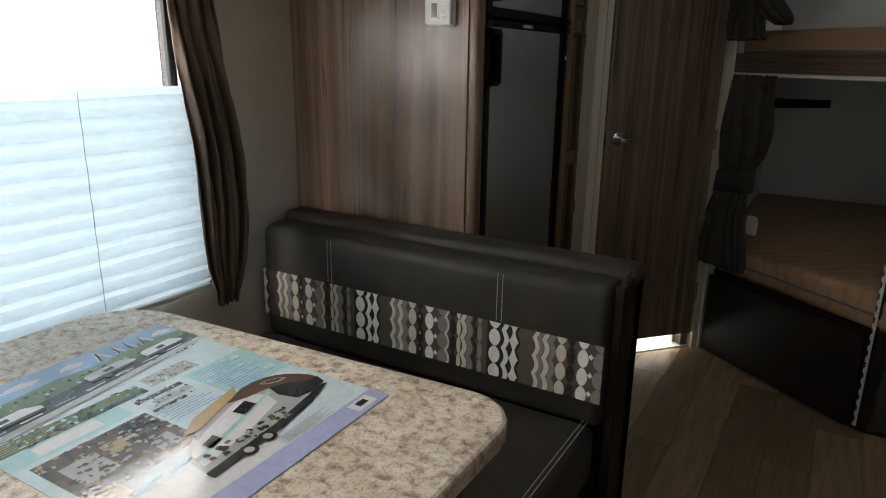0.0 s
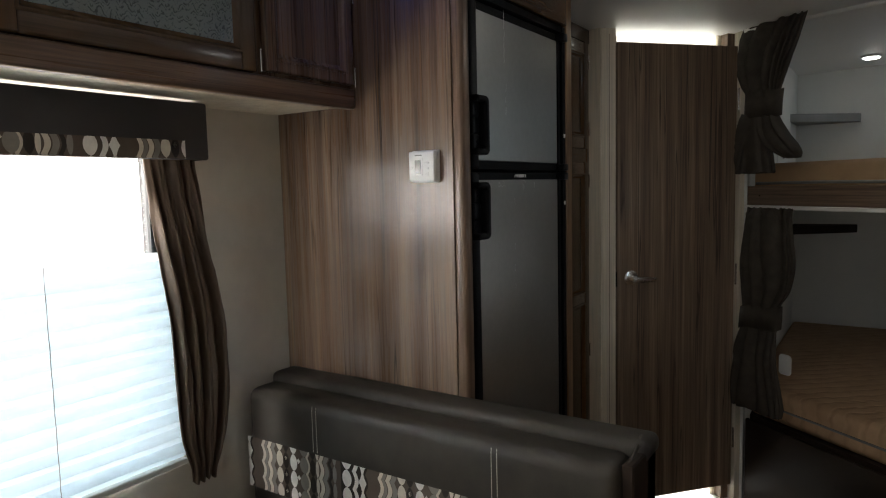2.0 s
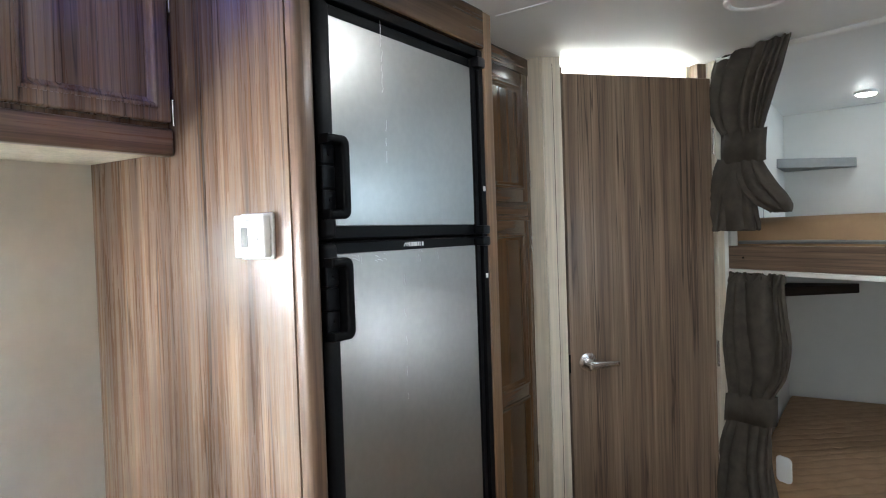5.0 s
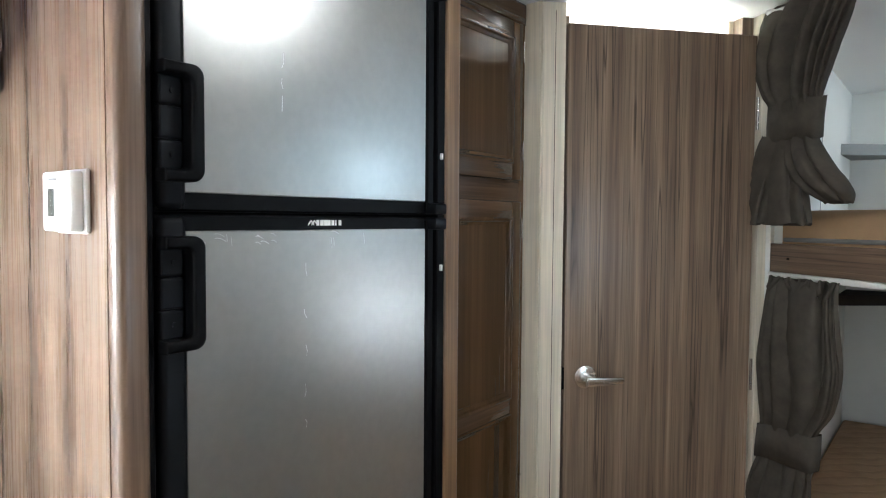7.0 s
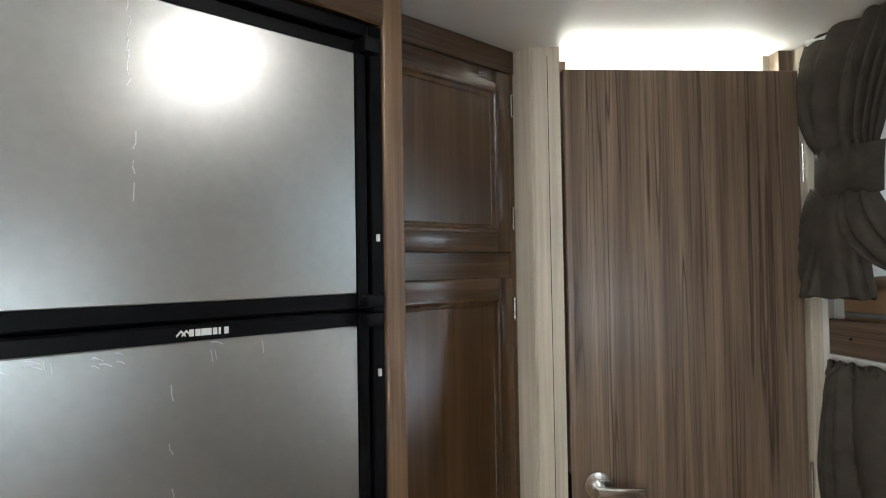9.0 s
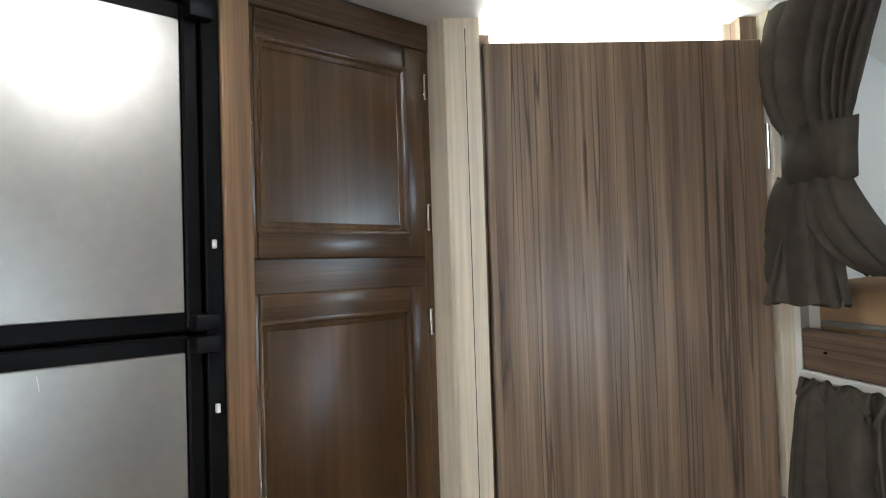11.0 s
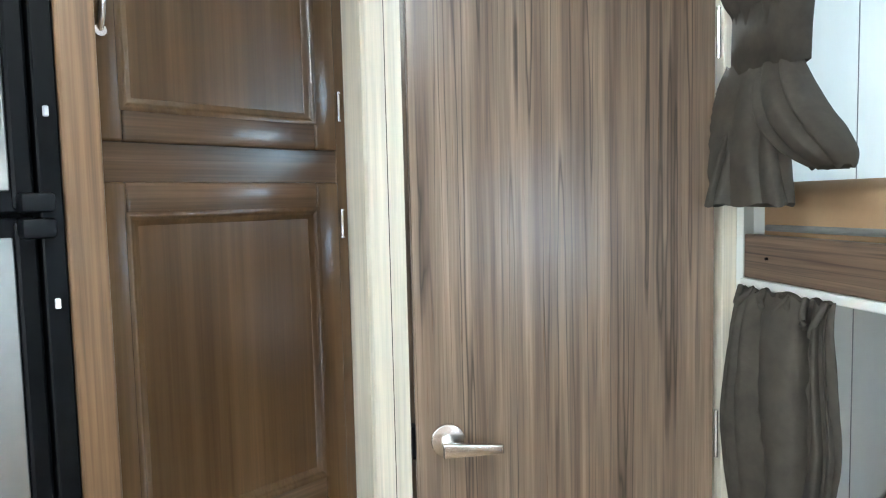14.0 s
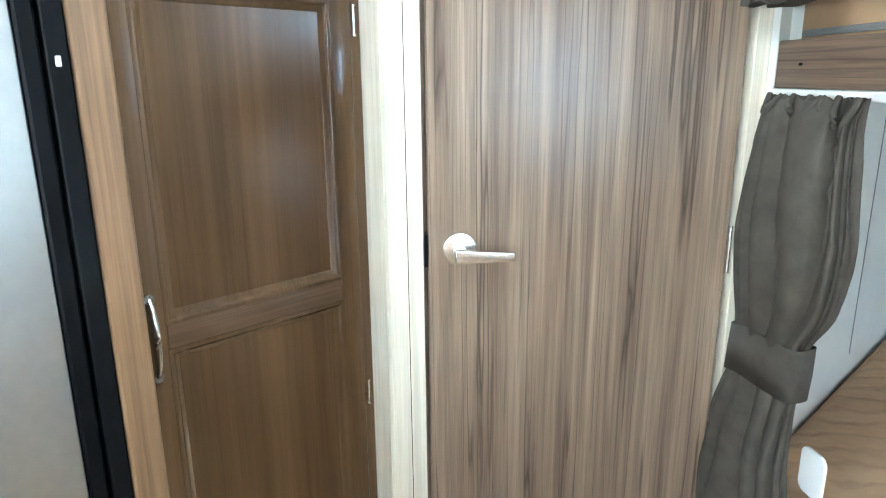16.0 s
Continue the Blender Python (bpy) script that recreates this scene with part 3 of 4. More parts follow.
def pattern(a0, a1, z0, z1, to3d, shift=0.0, repeat=0.425, pitch=0.047, ground=0):
    """The woven pattern between a0 and a1 and z0 and z1, as flat pieces of five tones laid on a dark ground."""
    bm = B()

    def face(pts, tone):
        pts = [(min(max(a, a0), a1), min(max(z, z0), z1)) for a, z in pts]
        if max(p[0] for p in pts) - min(p[0] for p in pts) < 0.001 or max(p[1] for p in pts) - min(p[1] for p in pts) < 0.001:
            return
        lift = 0.0006 + 0.0002 * (tone % 3)
        f = bm.faces.new([bm.verts.new(to3d(a, z, lift)) for a, z in pts])
        f.material_index = tone

    g = bm.faces.new([bm.verts.new(to3d(a, z, 0.0)) for a, z in ((a0, z0), (a1, z0), (a1, z1), (a0, z1))])
    g.material_index = ground
    n = int((a1 - a0) / repeat) + 3
    rows = range(int(z0 / pitch) - 1, int(z1 / pitch) + 2)
    for k in range(-1, n):
        for kind, tone, s, w in COLUMNS:
            left = a0 + shift + k * repeat + s
            if left > a1 or left + w < a0:
                continue
            mid = left + w / 2
            if kind == "band":
                b0, b1 = max(left, a0), min(left + w, a1)
                f = bm.faces.new([bm.verts.new(to3d(a, z, 0.0003)) for a, z in ((b0, z0), (b1, z0), (b1, z1), (b0, z1))])
                f.material_index = tone
                continue
            for r in rows:
                zb = r * pitch + (0.5 * pitch if kind in ("star", "dot") else 0)
                if kind == "oval":
                    face([(mid + w / 2 * math.cos(q) * (0.75 + 0.25 * abs(math.cos(q))), zb + pitch * 0.5 + pitch * 0.5 * math.sin(q)) for q in (2 * math.pi * i / 16 for i in range(16))], tone)
                elif kind == "dot":
                    face([(mid, zb), (mid + w / 2, zb + w * 0.6), (mid, zb + w * 1.2), (mid - w / 2, zb + w * 0.6)], tone)
                elif kind == "star":
                    arc = [(i / 6, (1 - math.sin(math.pi * i / 6)) * 0.5) for i in range(7)]
                    face([(mid + w / 2 * (0.25 + 0.75 * abs(2 * u - 1) ** 1.5), zb + u * pitch) for u, v in arc] + [(mid - w / 2 * (0.25 + 0.75 * abs(2 * u - 1) ** 1.5), zb + u * pitch) for u, v in arc[::-1]], tone)
                else:
                    arc = [(i / 8, 0.009 * abs(math.sin(math.pi * i / 8))) for i in range(9)]
                    face([(left + w + v - 0.004, zb + u * pitch) for u, v in arc] + [(left + v - 0.004, zb + u * pitch) for u, v in arc[::-1]], tone)
    return bm


# ---- bench trimmings ----
YF = 1.393
part("patterned_band", pattern(-1.484, -0.402, 0.575, 0.722, lambda a, z, l: (a, YF - 0.0015 - l, z), 0.362), TONES, BENCH, "woven band of ovals and waves in cream and brown")
for sx in (-1.216, -0.672):
    st = B()
    for dx in (-0.007, 0.007):
        for i in range(16):
            z = 0.726 + i * 0.0078
            y = YF - 0.0012 + max(0, z - 0.835) ** 2 * 20
            tube(st, [(sx + dx, y, z), (sx + dx, y - 0.0004, z + 0.003), (sx + dx, y + 0.0002, z + 0.0058)], 0.0009, 5)
    part("stitching", st, THREAD, BENCH, "double row of cream stitching")
st = B()
for i in range(60):
    y = 0.955 + i * 0.0074
    for x, z in ((-0.428, 0.5205), (-0.439, 0.5208)):
        tube(st, [(x, y, z), (x, y + 0.005, z)], 0.0009, 5)
part("seat_stitching", st, THREAD, BENCH, "cream stitching along the seat edge")
part("piping", tube(B(), [(-0.392, 1.53, 0.886), (-0.388, 1.50, 0.878), (-0.386, 1.46, 0.868), (-0.386, 1.42, 0.858)], 0.004, 8), VINYL, BENCH, "", True)

# ---- window dressing ----
shade = thing("pleated_shade", (-1.47, 0.6, 0.72), "white pleated shade lowered over the lower window", "window shade")
c = B()
N = 13
vs = []
for i in range(2 * N + 1):
    z = 0.735 + (1.275 - 0.735) * i / (2 * N)
    x = -1.482 + (0.019 if i % 2 else 0.0) + 0.0015 * math.sin(i * 1.7)
    vs.append([c.verts.new((x, WY0 + 0.01 + (WY1 - WY0 - 0.02) * k / 12, z + 0.0015 * math.sin(k * 1.3 + i))) for k in range(13)])
for a, b2 in zip(vs, vs[1:]):
    for k in range(12):
        c.faces.new((a[k], a[k + 1], b2[k + 1], b2[k]))
part("cloth", c, SHADE, shade)
part("bottom_rail", bx(-1.49, -1.46, WY0 + 0.01, WY1 - 0.01, 0.722, 0.738, bevel=0.003), WHITEPLASTIC, shade)
for y in (0.35, 0.862):
    part("cord", tube(B(), [(-1.459 - 0.002 * (k % 2), y, 0.735 + 0.0445 * k) for k in range(13)], 0.0009, 6), GREYSHELF, shade)

val = thing("window_valance", (-1.44, 0.6, 1.5), "dark slate padded valance with patterned lower trim", "valance")
part("front", bx(-1.398, -1.378, -0.06, 1.233, 1.50, 1.638, bevel=0.005, seg=2), VALANCE, val, "", True)
part("end_board", bx(-1.499, -1.397, 1.213, 1.232, 1.50, 1.638, bevel=0.004), VALANCE, val)
part("patterned_trim", pattern(-0.06, 1.165, 1.502, 1.545, lambda a, z, l: (-1.3765 + l, a, z), 0.13, ground=BROWN), TONES, val, "woven trim of ovals in cream and brown")


def cloth(rows, at3, nu=64, nv=40, folds=5, phase=0.0, seed=0.0, bias=0.0, sharp=0.7):
    """Hanging cloth: rows of height, both edges, fold depth and stand-off, glided through; bias deepens the folds towards the far edge; at3 puts (along, off, z) into the world."""
    bm = B()
    grid = []
    for j in range(nv + 1):
        v = j / nv * (len(rows) - 1)
        i = min(int(v), len(rows) - 2)
        f = v - i
        p = [rows[max(0, min(len(rows) - 1, i + d))] for d in (-1, 0, 1, 2)]
        z, a0, a1, amp, off = (0.5 * (2 * q1 + (q2 - q0) * f + (2 * q0 - 5 * q1 + 4 * q2 - q3) * f * f + (3 * q1 - q0 - 3 * q2 + q3) * f ** 3) for q0, q1, q2, q3 in zip(*p))
        line = []
        for k in range(nu + 1):
            s = k / nu
            w = s + 0.035 * math.sin(7 * s + 3.1 * z + seed)
            turn = math.pi * folds * w + 0.5 * phase + 0.75 * math.sin(4 * z + seed)
            hem = 0.3 + 0.7 * min(1, s / 0.08, (1 - s) / 0.08)
            d = 1.25 * amp * hem * (1 - bias + 2 * bias * s) * (1 - 2 * (math.sin(turn) ** 2 + 0.02) ** (sharp / 2) + 0.25 * math.sin(14.4 * folds * s + 2 * z + seed))
            d += 0.007 * noise.noise(Vector((s * 5 + seed, z * 9, 1))) + 0.003 * noise.noise(Vector((s * 13 + seed, z * 26, 3)))
            zz = z + 0.006 * math.sin(2 * math.pi * folds * s + seed) * (j == 0 or j == nv)
            line.append(bm.verts.new(at3(a0 + (a1 - a0) * s, off + d, zz)))
        grid.append(line)
    for r, q in zip(grid, grid[1:]):
        for k in range(nu):
            bm.faces.new((r[k], r[k + 1], q[k + 1], q[k]))
    return bm


def thick(ob, t=0.002):
    s = ob.modifiers.new("thick", "SOLIDIFY")
    s.thickness = t
    return ob


wc = thing("window_curtain", (-1.43, 1.17, 0.68), "gathered brown satin side curtain at the window", "curtain")
at_win = lambda a, o, z: (-1.425 - o, a + 0.024, z)
thick(part("cloth", cloth([(1.515, 1.056, 1.195, 0.008, 0), (1.4, 1.068, 1.21, 0.011, 0), (1.25, 1.088, 1.235, 0.013, 0), (1.08, 1.106, 1.262, 0.015, 0), (0.92, 1.11, 1.262, 0.014, 0), (0.80, 1.115, 1.245, 0.012, 0), (0.735, 1.135, 1.225, 0.010, 0), (0.705, 1.142, 1.215, 0.008, 0.002), (0.680, 1.145, 1.212, 0.006, 0.004)],
     at_win, 84, 48, 4, 0.4, 1.3, 0.0, 1.2), SATIN, wc, "", True), 0.0015)

# ---- brochure on the table ----
INK = {n: plain("printed_" + n, c, 0.12, 0, 0.08, 90) for n, c in dict(paper=(0.62, 0.74, 0.78), sky=(0.30, 0.45, 0.66), teal=(0.42, 0.66, 0.68), green=(0.12, 0.18, 0.09), dark=(0.035, 0.035, 0.04),
       white=(0.75, 0.76, 0.76), brown=(0.11, 0.075, 0.055), tan=(0.45, 0.33, 0.18), lilac=(0.42, 0.45, 0.68), silver=(0.45, 0.46, 0.46)).items()}
bro = thing("brochure", (-0.915, 0.6, 0.78), "large glossy printed brochure with trailer photographs on the table", "brochure")
ROT = pose(-1.215, 0.375, 0.7805, 0, 0, 1.2)
BW, BH = 0.605, 0.468


def ink(name, pts, tone, lift=1):
    """A printed shape on the page: p runs along its width, q down its height; the page lies turned a quarter round."""
    c = B()
    f = c.faces.new([c.verts.new(ROT @ Vector((q * BW, p * BH, 0.0008 + 0.00035 * lift))) for p, q in pts])
    f.normal_update()
    if f.normal.z < 0:
        f.normal_flip()
    part(name, c, INK[tone], bro)


def rect(p0, q0, p1, q1):
    return [(p0, q0), (p1, q0), (p1, q1), (p0, q1)]


def disc(p, q, r, n=14):
    return [(p + r * math.cos(2 * math.pi * i / n), q + r * 0.77 * math.sin(2 * math.pi * i / n)) for i in range(n)]


part("sheet", bx(0, BW, 0, BH, 0, 0.0008, m=ROT), INK["paper"], bro, "glossy pale blue paper")
for nm, tone, quad, l in (
        ("photo", "sky", (0.0, 0.0, 1.0, 0.13), 1), ("panel", "teal", (0.70, 0.40, 1.0, 0.62), 1), ("panel", "lilac", (0.0, 0.93, 1.0, 1.0), 1),
        ("photo", "green", (0.0, 0.33, 0.55, 0.395), 1), ("photo", "silver", (0.58, 0.31, 0.80, 0.38), 1), ("photo", "dark", (0.30, 0.375, 0.55, 0.395), 2),
        ("panel", "teal", (0.0, 0.40, 0.42, 0.47), 1), ("panel", "white", (0.10, 0.405, 0.32, 0.455), 2),
        ("photo", "dark", (0.46, 0.42, 0.66, 0.44), 2), ("photo", "silver", (0.50, 0.455, 0.66, 0.485), 2), ("photo", "dark", (0.46, 0.50, 0.60, 0.515), 2),
        ("photo", "brown", (0.04, 0.49, 0.44, 0.72), 1), ("photo", "silver", (0.08, 0.55, 0.20, 0.66), 2), ("photo", "dark", (0.30, 0.50, 0.43, 0.60), 2), ("photo", "tan", (0.22, 0.54, 0.29, 0.60), 2),
        ("photo", "dark", (0.10, 0.67, 0.30, 0.70), 2), ("photo", "silver", (0.32, 0.62, 0.40, 0.69), 2), ("photo", "tan", (0.02, 0.70, 0.14, 0.77), 2), ("photo", "silver", (0.06, 0.73, 0.10, 0.76), 3),
        ("panel", "white", (0.05, 0.80, 0.55, 0.925), 1), ("panel", "white", (0.84, 0.94, 0.95, 0.985), 2), ("mark", "dark", (0.87, 0.95, 0.92, 0.972), 3)):
    ink(nm, rect(*quad), tone, l)
ink("hill", [(0.0, 0.16), (0.20, 0.125), (0.42, 0.10), (0.62, 0.115), (0.82, 0.075), (1.0, 0.095), (1.0, 0.20), (0.0, 0.27)], "green", 2)
ink("road", [(0.0, 0.23), (0.40, 0.19), (1.0, 0.14), (1.0, 0.215), (0.50, 0.27), (0.0, 0.315)], "dark", 3)
ink("road", [(0.0, 0.30), (0.50, 0.255), (1.0, 0.20), (1.0, 0.225), (0.50, 0.285), (0.0, 0.33)], "silver", 4)
for k in range(7):
    p = 0.04 + 0.13 * k
    ink("road_line", [(p, 0.283 - 0.095 * p), (p + 0.08, 0.277 - 0.095 * p), (p + 0.08, 0.283 - 0.095 * p), (p, 0.289 - 0.095 * p)], "white", 5)
for p, q, w, tone in ((0.02, 0.205, 0.26, "white"), (0.48, 0.155, 0.22, "silver"), (0.74, 0.145, 0.20, "white")):
    ink("trailer_picture", [(p, q + 0.055), (p, q + 0.01), (p + w * 0.1, q), (p + w * 0.8, q - 0.012), (p + w, q + 0.012), (p + w * 0.98, q + 0.04)], tone, 5)
    ink("trailer_picture", [(p, q + 0.045), (p + w * 0.98, q + 0.03), (p + w * 0.98, q + 0.043), (p, q + 0.06)], "dark", 6)
    ink("window_picture", [(p + w * 0.35, q + 0.012), (p + w * 0.55, q + 0.008), (p + w * 0.55, q + 0.026), (p + w * 0.35, q + 0.03)], "dark", 6)
    ink("wheel_picture", disc(p + w * 0.3, q + 0.058, 0.016), "dark", 7)
ink("trailer_picture", [(0.30, 0.86), (0.32, 0.78), (0.36, 0.735), (0.44, 0.695), (0.60, 0.645), (0.74, 0.614), (0.85, 0.62), (0.92, 0.66), (0.96, 0.71), (0.975, 0.755), (0.95, 0.79), (0.85, 0.815), (0.60, 0.855)], "silver", 2)
ink("trailer_picture", [(0.32, 0.83), (0.34, 0.77), (0.38, 0.738), (0.46, 0.708), (0.62, 0.665), (0.72, 0.65), (0.76, 0.70), (0.74, 0.755), (0.55, 0.80)], "white", 3)
ink("trailer_picture", [(0.62, 0.640), (0.74, 0.612), (0.80, 0.611), (0.85, 0.618), (0.89, 0.635), (0.92, 0.655), (0.95, 0.69), (0.967, 0.72), (0.97, 0.75), (0.93, 0.745), (0.90, 0.72), (0.87, 0.70), (0.80, 0.678), (0.70, 0.665)], "brown", 4)
ink("trailer_picture", [(0.78, 0.73), (0.80, 0.678), (0.87, 0.70), (0.90, 0.72), (0.93, 0.745), (0.97, 0.75), (0.955, 0.785), (0.88, 0.80), (0.80, 0.79)], "dark", 4)
ink("trailer_picture", [(0.80, 0.636), (0.85, 0.64), (0.885, 0.66), (0.90, 0.675), (0.86, 0.675), (0.82, 0.66)], "silver", 5)
ink("trailer_picture", [(0.805, 0.640), (0.85, 0.644), (0.88, 0.661), (0.89, 0.671), (0.86, 0.671), (0.825, 0.658)], "brown", 6)
ink("trailer_picture", [(0.30, 0.855), (0.62, 0.835), (0.93, 0.792), (0.95, 0.80), (0.80, 0.838), (0.62, 0.865), (0.30, 0.885)], "dark", 5)
ink("stripe", [(0.33, 0.79), (0.60, 0.73), (0.78, 0.69), (0.78, 0.70), (0.60, 0.742), (0.33, 0.802)], "teal", 5)
for p, q in ((0.46, 0.868), (0.55, 0.862)):
    ink("wheel_picture", disc(p, q, 0.032), "dark", 6)
    ink("wheel_picture", disc(p, q, 0.017), "silver", 7)
ink("window_picture", [(0.60, 0.692), (0.68, 0.674), (0.69, 0.715), (0.61, 0.735)], "dark", 5)
ink("window_picture", [(0.40, 0.752), (0.46, 0.738), (0.465, 0.772), (0.405, 0.785)], "dark", 5)
ink("awning_picture", [(0.40, 0.68), (0.50, 0.63), (0.74, 0.585), (0.70, 0.625), (0.46, 0.69)], "tan", 5)


def mottle(p0, q0, p1, q1, tones, n, size, lift, seed):
    """Small uneven patches of tone, as in a printed photograph."""
    c, rr = B(), random.Random(seed)
    for k in range(n):
        p, q, w, h = rr.uniform(p0, p1), rr.uniform(q0, q1), size * rr.uniform(0.4, 1.3), size * rr.uniform(0.3, 0.9)
        pts = [(min(max(p + w * math.cos(t) * rr.uniform(0.6, 1.1), p0), p1), min(max(q + h * math.sin(t) * rr.uniform(0.6, 1.1), q0), q1)) for t in (0.3, 1.3, 2.4, 3.4, 4.4, 5.5)]
        f = c.faces.new([c.verts.new(ROT @ Vector((v * BW, u * BH, 0.0008 + 0.00035 * lift + 0.000004 * k))) for u, v in pts])
        f.material_index = rr.randrange(len(tones))
        f.normal_update()
        if f.normal.z < 0:
            f.normal_flip()
    tagged(part("photo_detail", c, [INK[t] for t in tones], bro), "", "", "", "stuff")


mottle(0.04, 0.49, 0.44, 0.72, ("brown", "dark", "silver", "brown", "dark", "tan"), 220, 0.012, 3, 1)
mottle(0.0, 0.325, 0.55, 0.395, ("green", "dark", "green", "teal"), 110, 0.011, 2.5, 2)
mottle(0.0, 0.13, 1.0, 0.25, ("green", "dark", "green", "dark", "silver"), 160, 0.010, 2.5, 3)
mottle(0.46, 0.41, 0.66, 0.52, ("teal", "silver", "paper", "dark"), 50, 0.009, 3, 4)
mottle(0.58, 0.31, 0.80, 0.38, ("silver", "white", "brown", "green"), 50, 0.009, 2.5, 5)
mottle(0.34, 0.79, 0.78, 0.84, ("dark", "green", "silver", "brown"), 36, 0.016, 6, 6)
mottle(0.70, 0.41, 1.0, 0.61, ("teal", "paper"), 20, 0.03, 1.3, 7)
for k in range(14):
    ink("text_line", rect(0.73, 0.415 + k * 0.0145, 0.84 + 0.13 * ((k * 7) % 5) / 5, 0.4205 + k * 0.0145), "sky", 2)
for k in range(6):
    ink("text_line", rect(0.45 + (k % 2) * 0.02, 0.525 + k * 0.013, 0.62 + (k % 3) * 0.025, 0.530 + k * 0.013), "sky", 2)
for k in range(5):
    ink("text_line", rect(0.02, 0.337 + k * 0.011, 0.24 + (k % 2) * 0.03, 0.341 + k * 0.011), "tan", 2)
for k in range(3):
    ink("script_line", [(0.12 + 0.13 * k, 0.775), (0.23 + 0.13 * k, 0.765), (0.23 + 0.13 * k, 0.774), (0.12 + 0.13 * k, 0.785)], "sky", 2)
for k in range(7):
    ink("text_line", rect(0.56 + (k % 2) * 0.01, 0.888 + k * 0.0055, 0.80 - (k % 3) * 0.03, 0.8905 + k * 0.0055), "silver", 2)
for p, w in ((0.60, 0.075), (0.69, 0.045), (0.745, 0.045), (0.80, 0.075)):
    ink("title_mark", [(p, 0.10), (p + w * 0.45, 0.03), (p + w * 0.62, 0.03), (p + w * 0.9, 0.098), (p + w * 0.7, 0.1), (p + w * 0.48, 0.055), (p + w * 0.2, 0.103)], "white", 4)
    ink("title_mark", [(p + w * 0.1, 0.099), (p + w * 0.47, 0.034), (p + w * 0.57, 0.034), (p + w * 0.25, 0.1)], "dark", 5)
for p, w in ((0.04, 0.22), (0.24, 0.16), (0.46, 0.12), (0.88, 0.12)):
    ink("cloud", [(p, 0.07), (p + w * 0.2, 0.045), (p + w * 0.55, 0.035), (p + w, 0.06), (p + w * 0.7, 0.075)], "white", 2)


# ---- cabinet doors ----
def ring(bm, y0, y1, z0, z1, profile):
    """A mitred frame that faces east round an opening: profile gives (inset, x) from the opening's edge inwards."""
    loops = [[bm.verts.new((x, y, z)) for y, z in ((y0 + d, z0 + d), (y1 - d, z0 + d), (y1 - d, z1 - d), (y0 + d, z1 - d))] for d, x in profile]
    for p, q in zip(loops, loops[1:]):
        for k in range(4):
            f = bm.faces.new((p[k], p[(k + 1) % 4], q[(k + 1) % 4], q[k]))
    return bm


def panel_door(parent, x, y0, y1, z0, z1, fill, stile=0.045, rails=(), wood_v=None, wood_h=None, name="door", label="", deep=0.009):
    """A frame-and-panel door that faces east, its outer edge rounded and its inner edge moulded down to the panel."""
    wood_v, wood_h = wood_v or CABWOOD, wood_h or CABWOOD_X
    top = x + 0.004
    d = part(name, bx(x - 0.016, top - deep, y0 + stile - 0.004, y1 - stile + 0.004, z0 + stile - 0.004, z1 - stile + 0.004), fill, parent, label)
    for a, b2 in ((y0, y0 + stile), (y1 - stile, y1)):
        part("stile", bx(x - 0.018, top, a, b2, z0, z1, bevel=0.005, seg=3), wood_v, d, "", True)
    for a, b2 in ((z0, z0 + stile), (z1 - stile, z1), *rails):
        part("rail", bx(x - 0.018, top - 0.0006, y0 + stile - 0.002, y1 - stile + 0.002, a, b2, bevel=0.005, seg=3), wood_h, d, "", True)
    lip = B()
    for a, b2 in zip([z0 + stile] + [r[1] for r in rails], [r[0] for r in rails] + [z1 - stile]):
        ring(lip, y0 + stile - 0.004, y1 - stile + 0.004, a - 0.004, b2 + 0.004,
             [(0, top - 0.004), (0, top + 0.0012), (0.003, top + 0.002), (0.006, top + 0.0012), (0.009, top - 0.002), (0.013, top - 0.0045), (0.018, top - deep + 0.002), (0.020, top - deep - 0.001)])
    bmesh.ops.recalc_face_normals(lip, faces=lip.faces)
    part("moulding", lip, wood_v, d, "", True)
    return d


def hinge(parent, x, y, z, h=0.045):
    c = B()
    cyl(c, (x - 0.002, y, z), (0, 0, 1), 0.0022, h, 10)
    for s in (-1, 1):
        cyl(c, (x - 0.001, y, z + s * h * 0.53), (0, 0, 1), 0.0034, 0.003, 10)
    box(c, x - 0.004, x - 0.0015, y - 0.002, y + 0.003, z - h * 0.45, z + h * 0.45)
    part("hinge", c, CHROME, parent, "polished metal hinge", True)


def bow_handle(parent, x, y, z0, z1):
    c = tube(B(), [(x + 0.001 + 0.020 * math.sin(math.pi * k / 14) ** 0.6, y, z0 + (z1 - z0) * k / 14) for k in range(15)], 0.0048, 10)
    for z in (z0, z1):
        cyl(c, (x + 0.003, y, z), (1, 0, 0), 0.008, 0.006, 12)
    part("handle", c, CHROME, parent, "brushed metal bow handle", True)


part("face_frame", bx(-1.215, -1.206, 1.236, 1.572, 1.69, 2.0), WALNUT, cab)
part("frame_post", bx(-1.215, -1.193, 0.655, 0.685, 1.69, 2.0), CABWOOD, cab)
part("top_rail", bx(-1.215, -1.193, -0.05, 1.236, 1.985, 2.005), CABWOOD_X, cab)
for y0, y1 in ((0.685, 1.232), (0.10, 0.655)):
    panel_door(cab, -1.189, y0, y1, 1.692, 1.985, ETCHED, 0.042, name="glass_door", label="etched blue-grey glass in a wooden frame")
panel_door(cab, -1.189, 1.262, 1.566, 1.70, 1.985, WALNUT, 0.03, name="door", wood_v=WALNUT, wood_h=WALNUT)
for z in (1.72, 1.94):
    hinge(cab, -1.183, 1.243, z)
    hinge(cab, -1.183, 1.569, z)

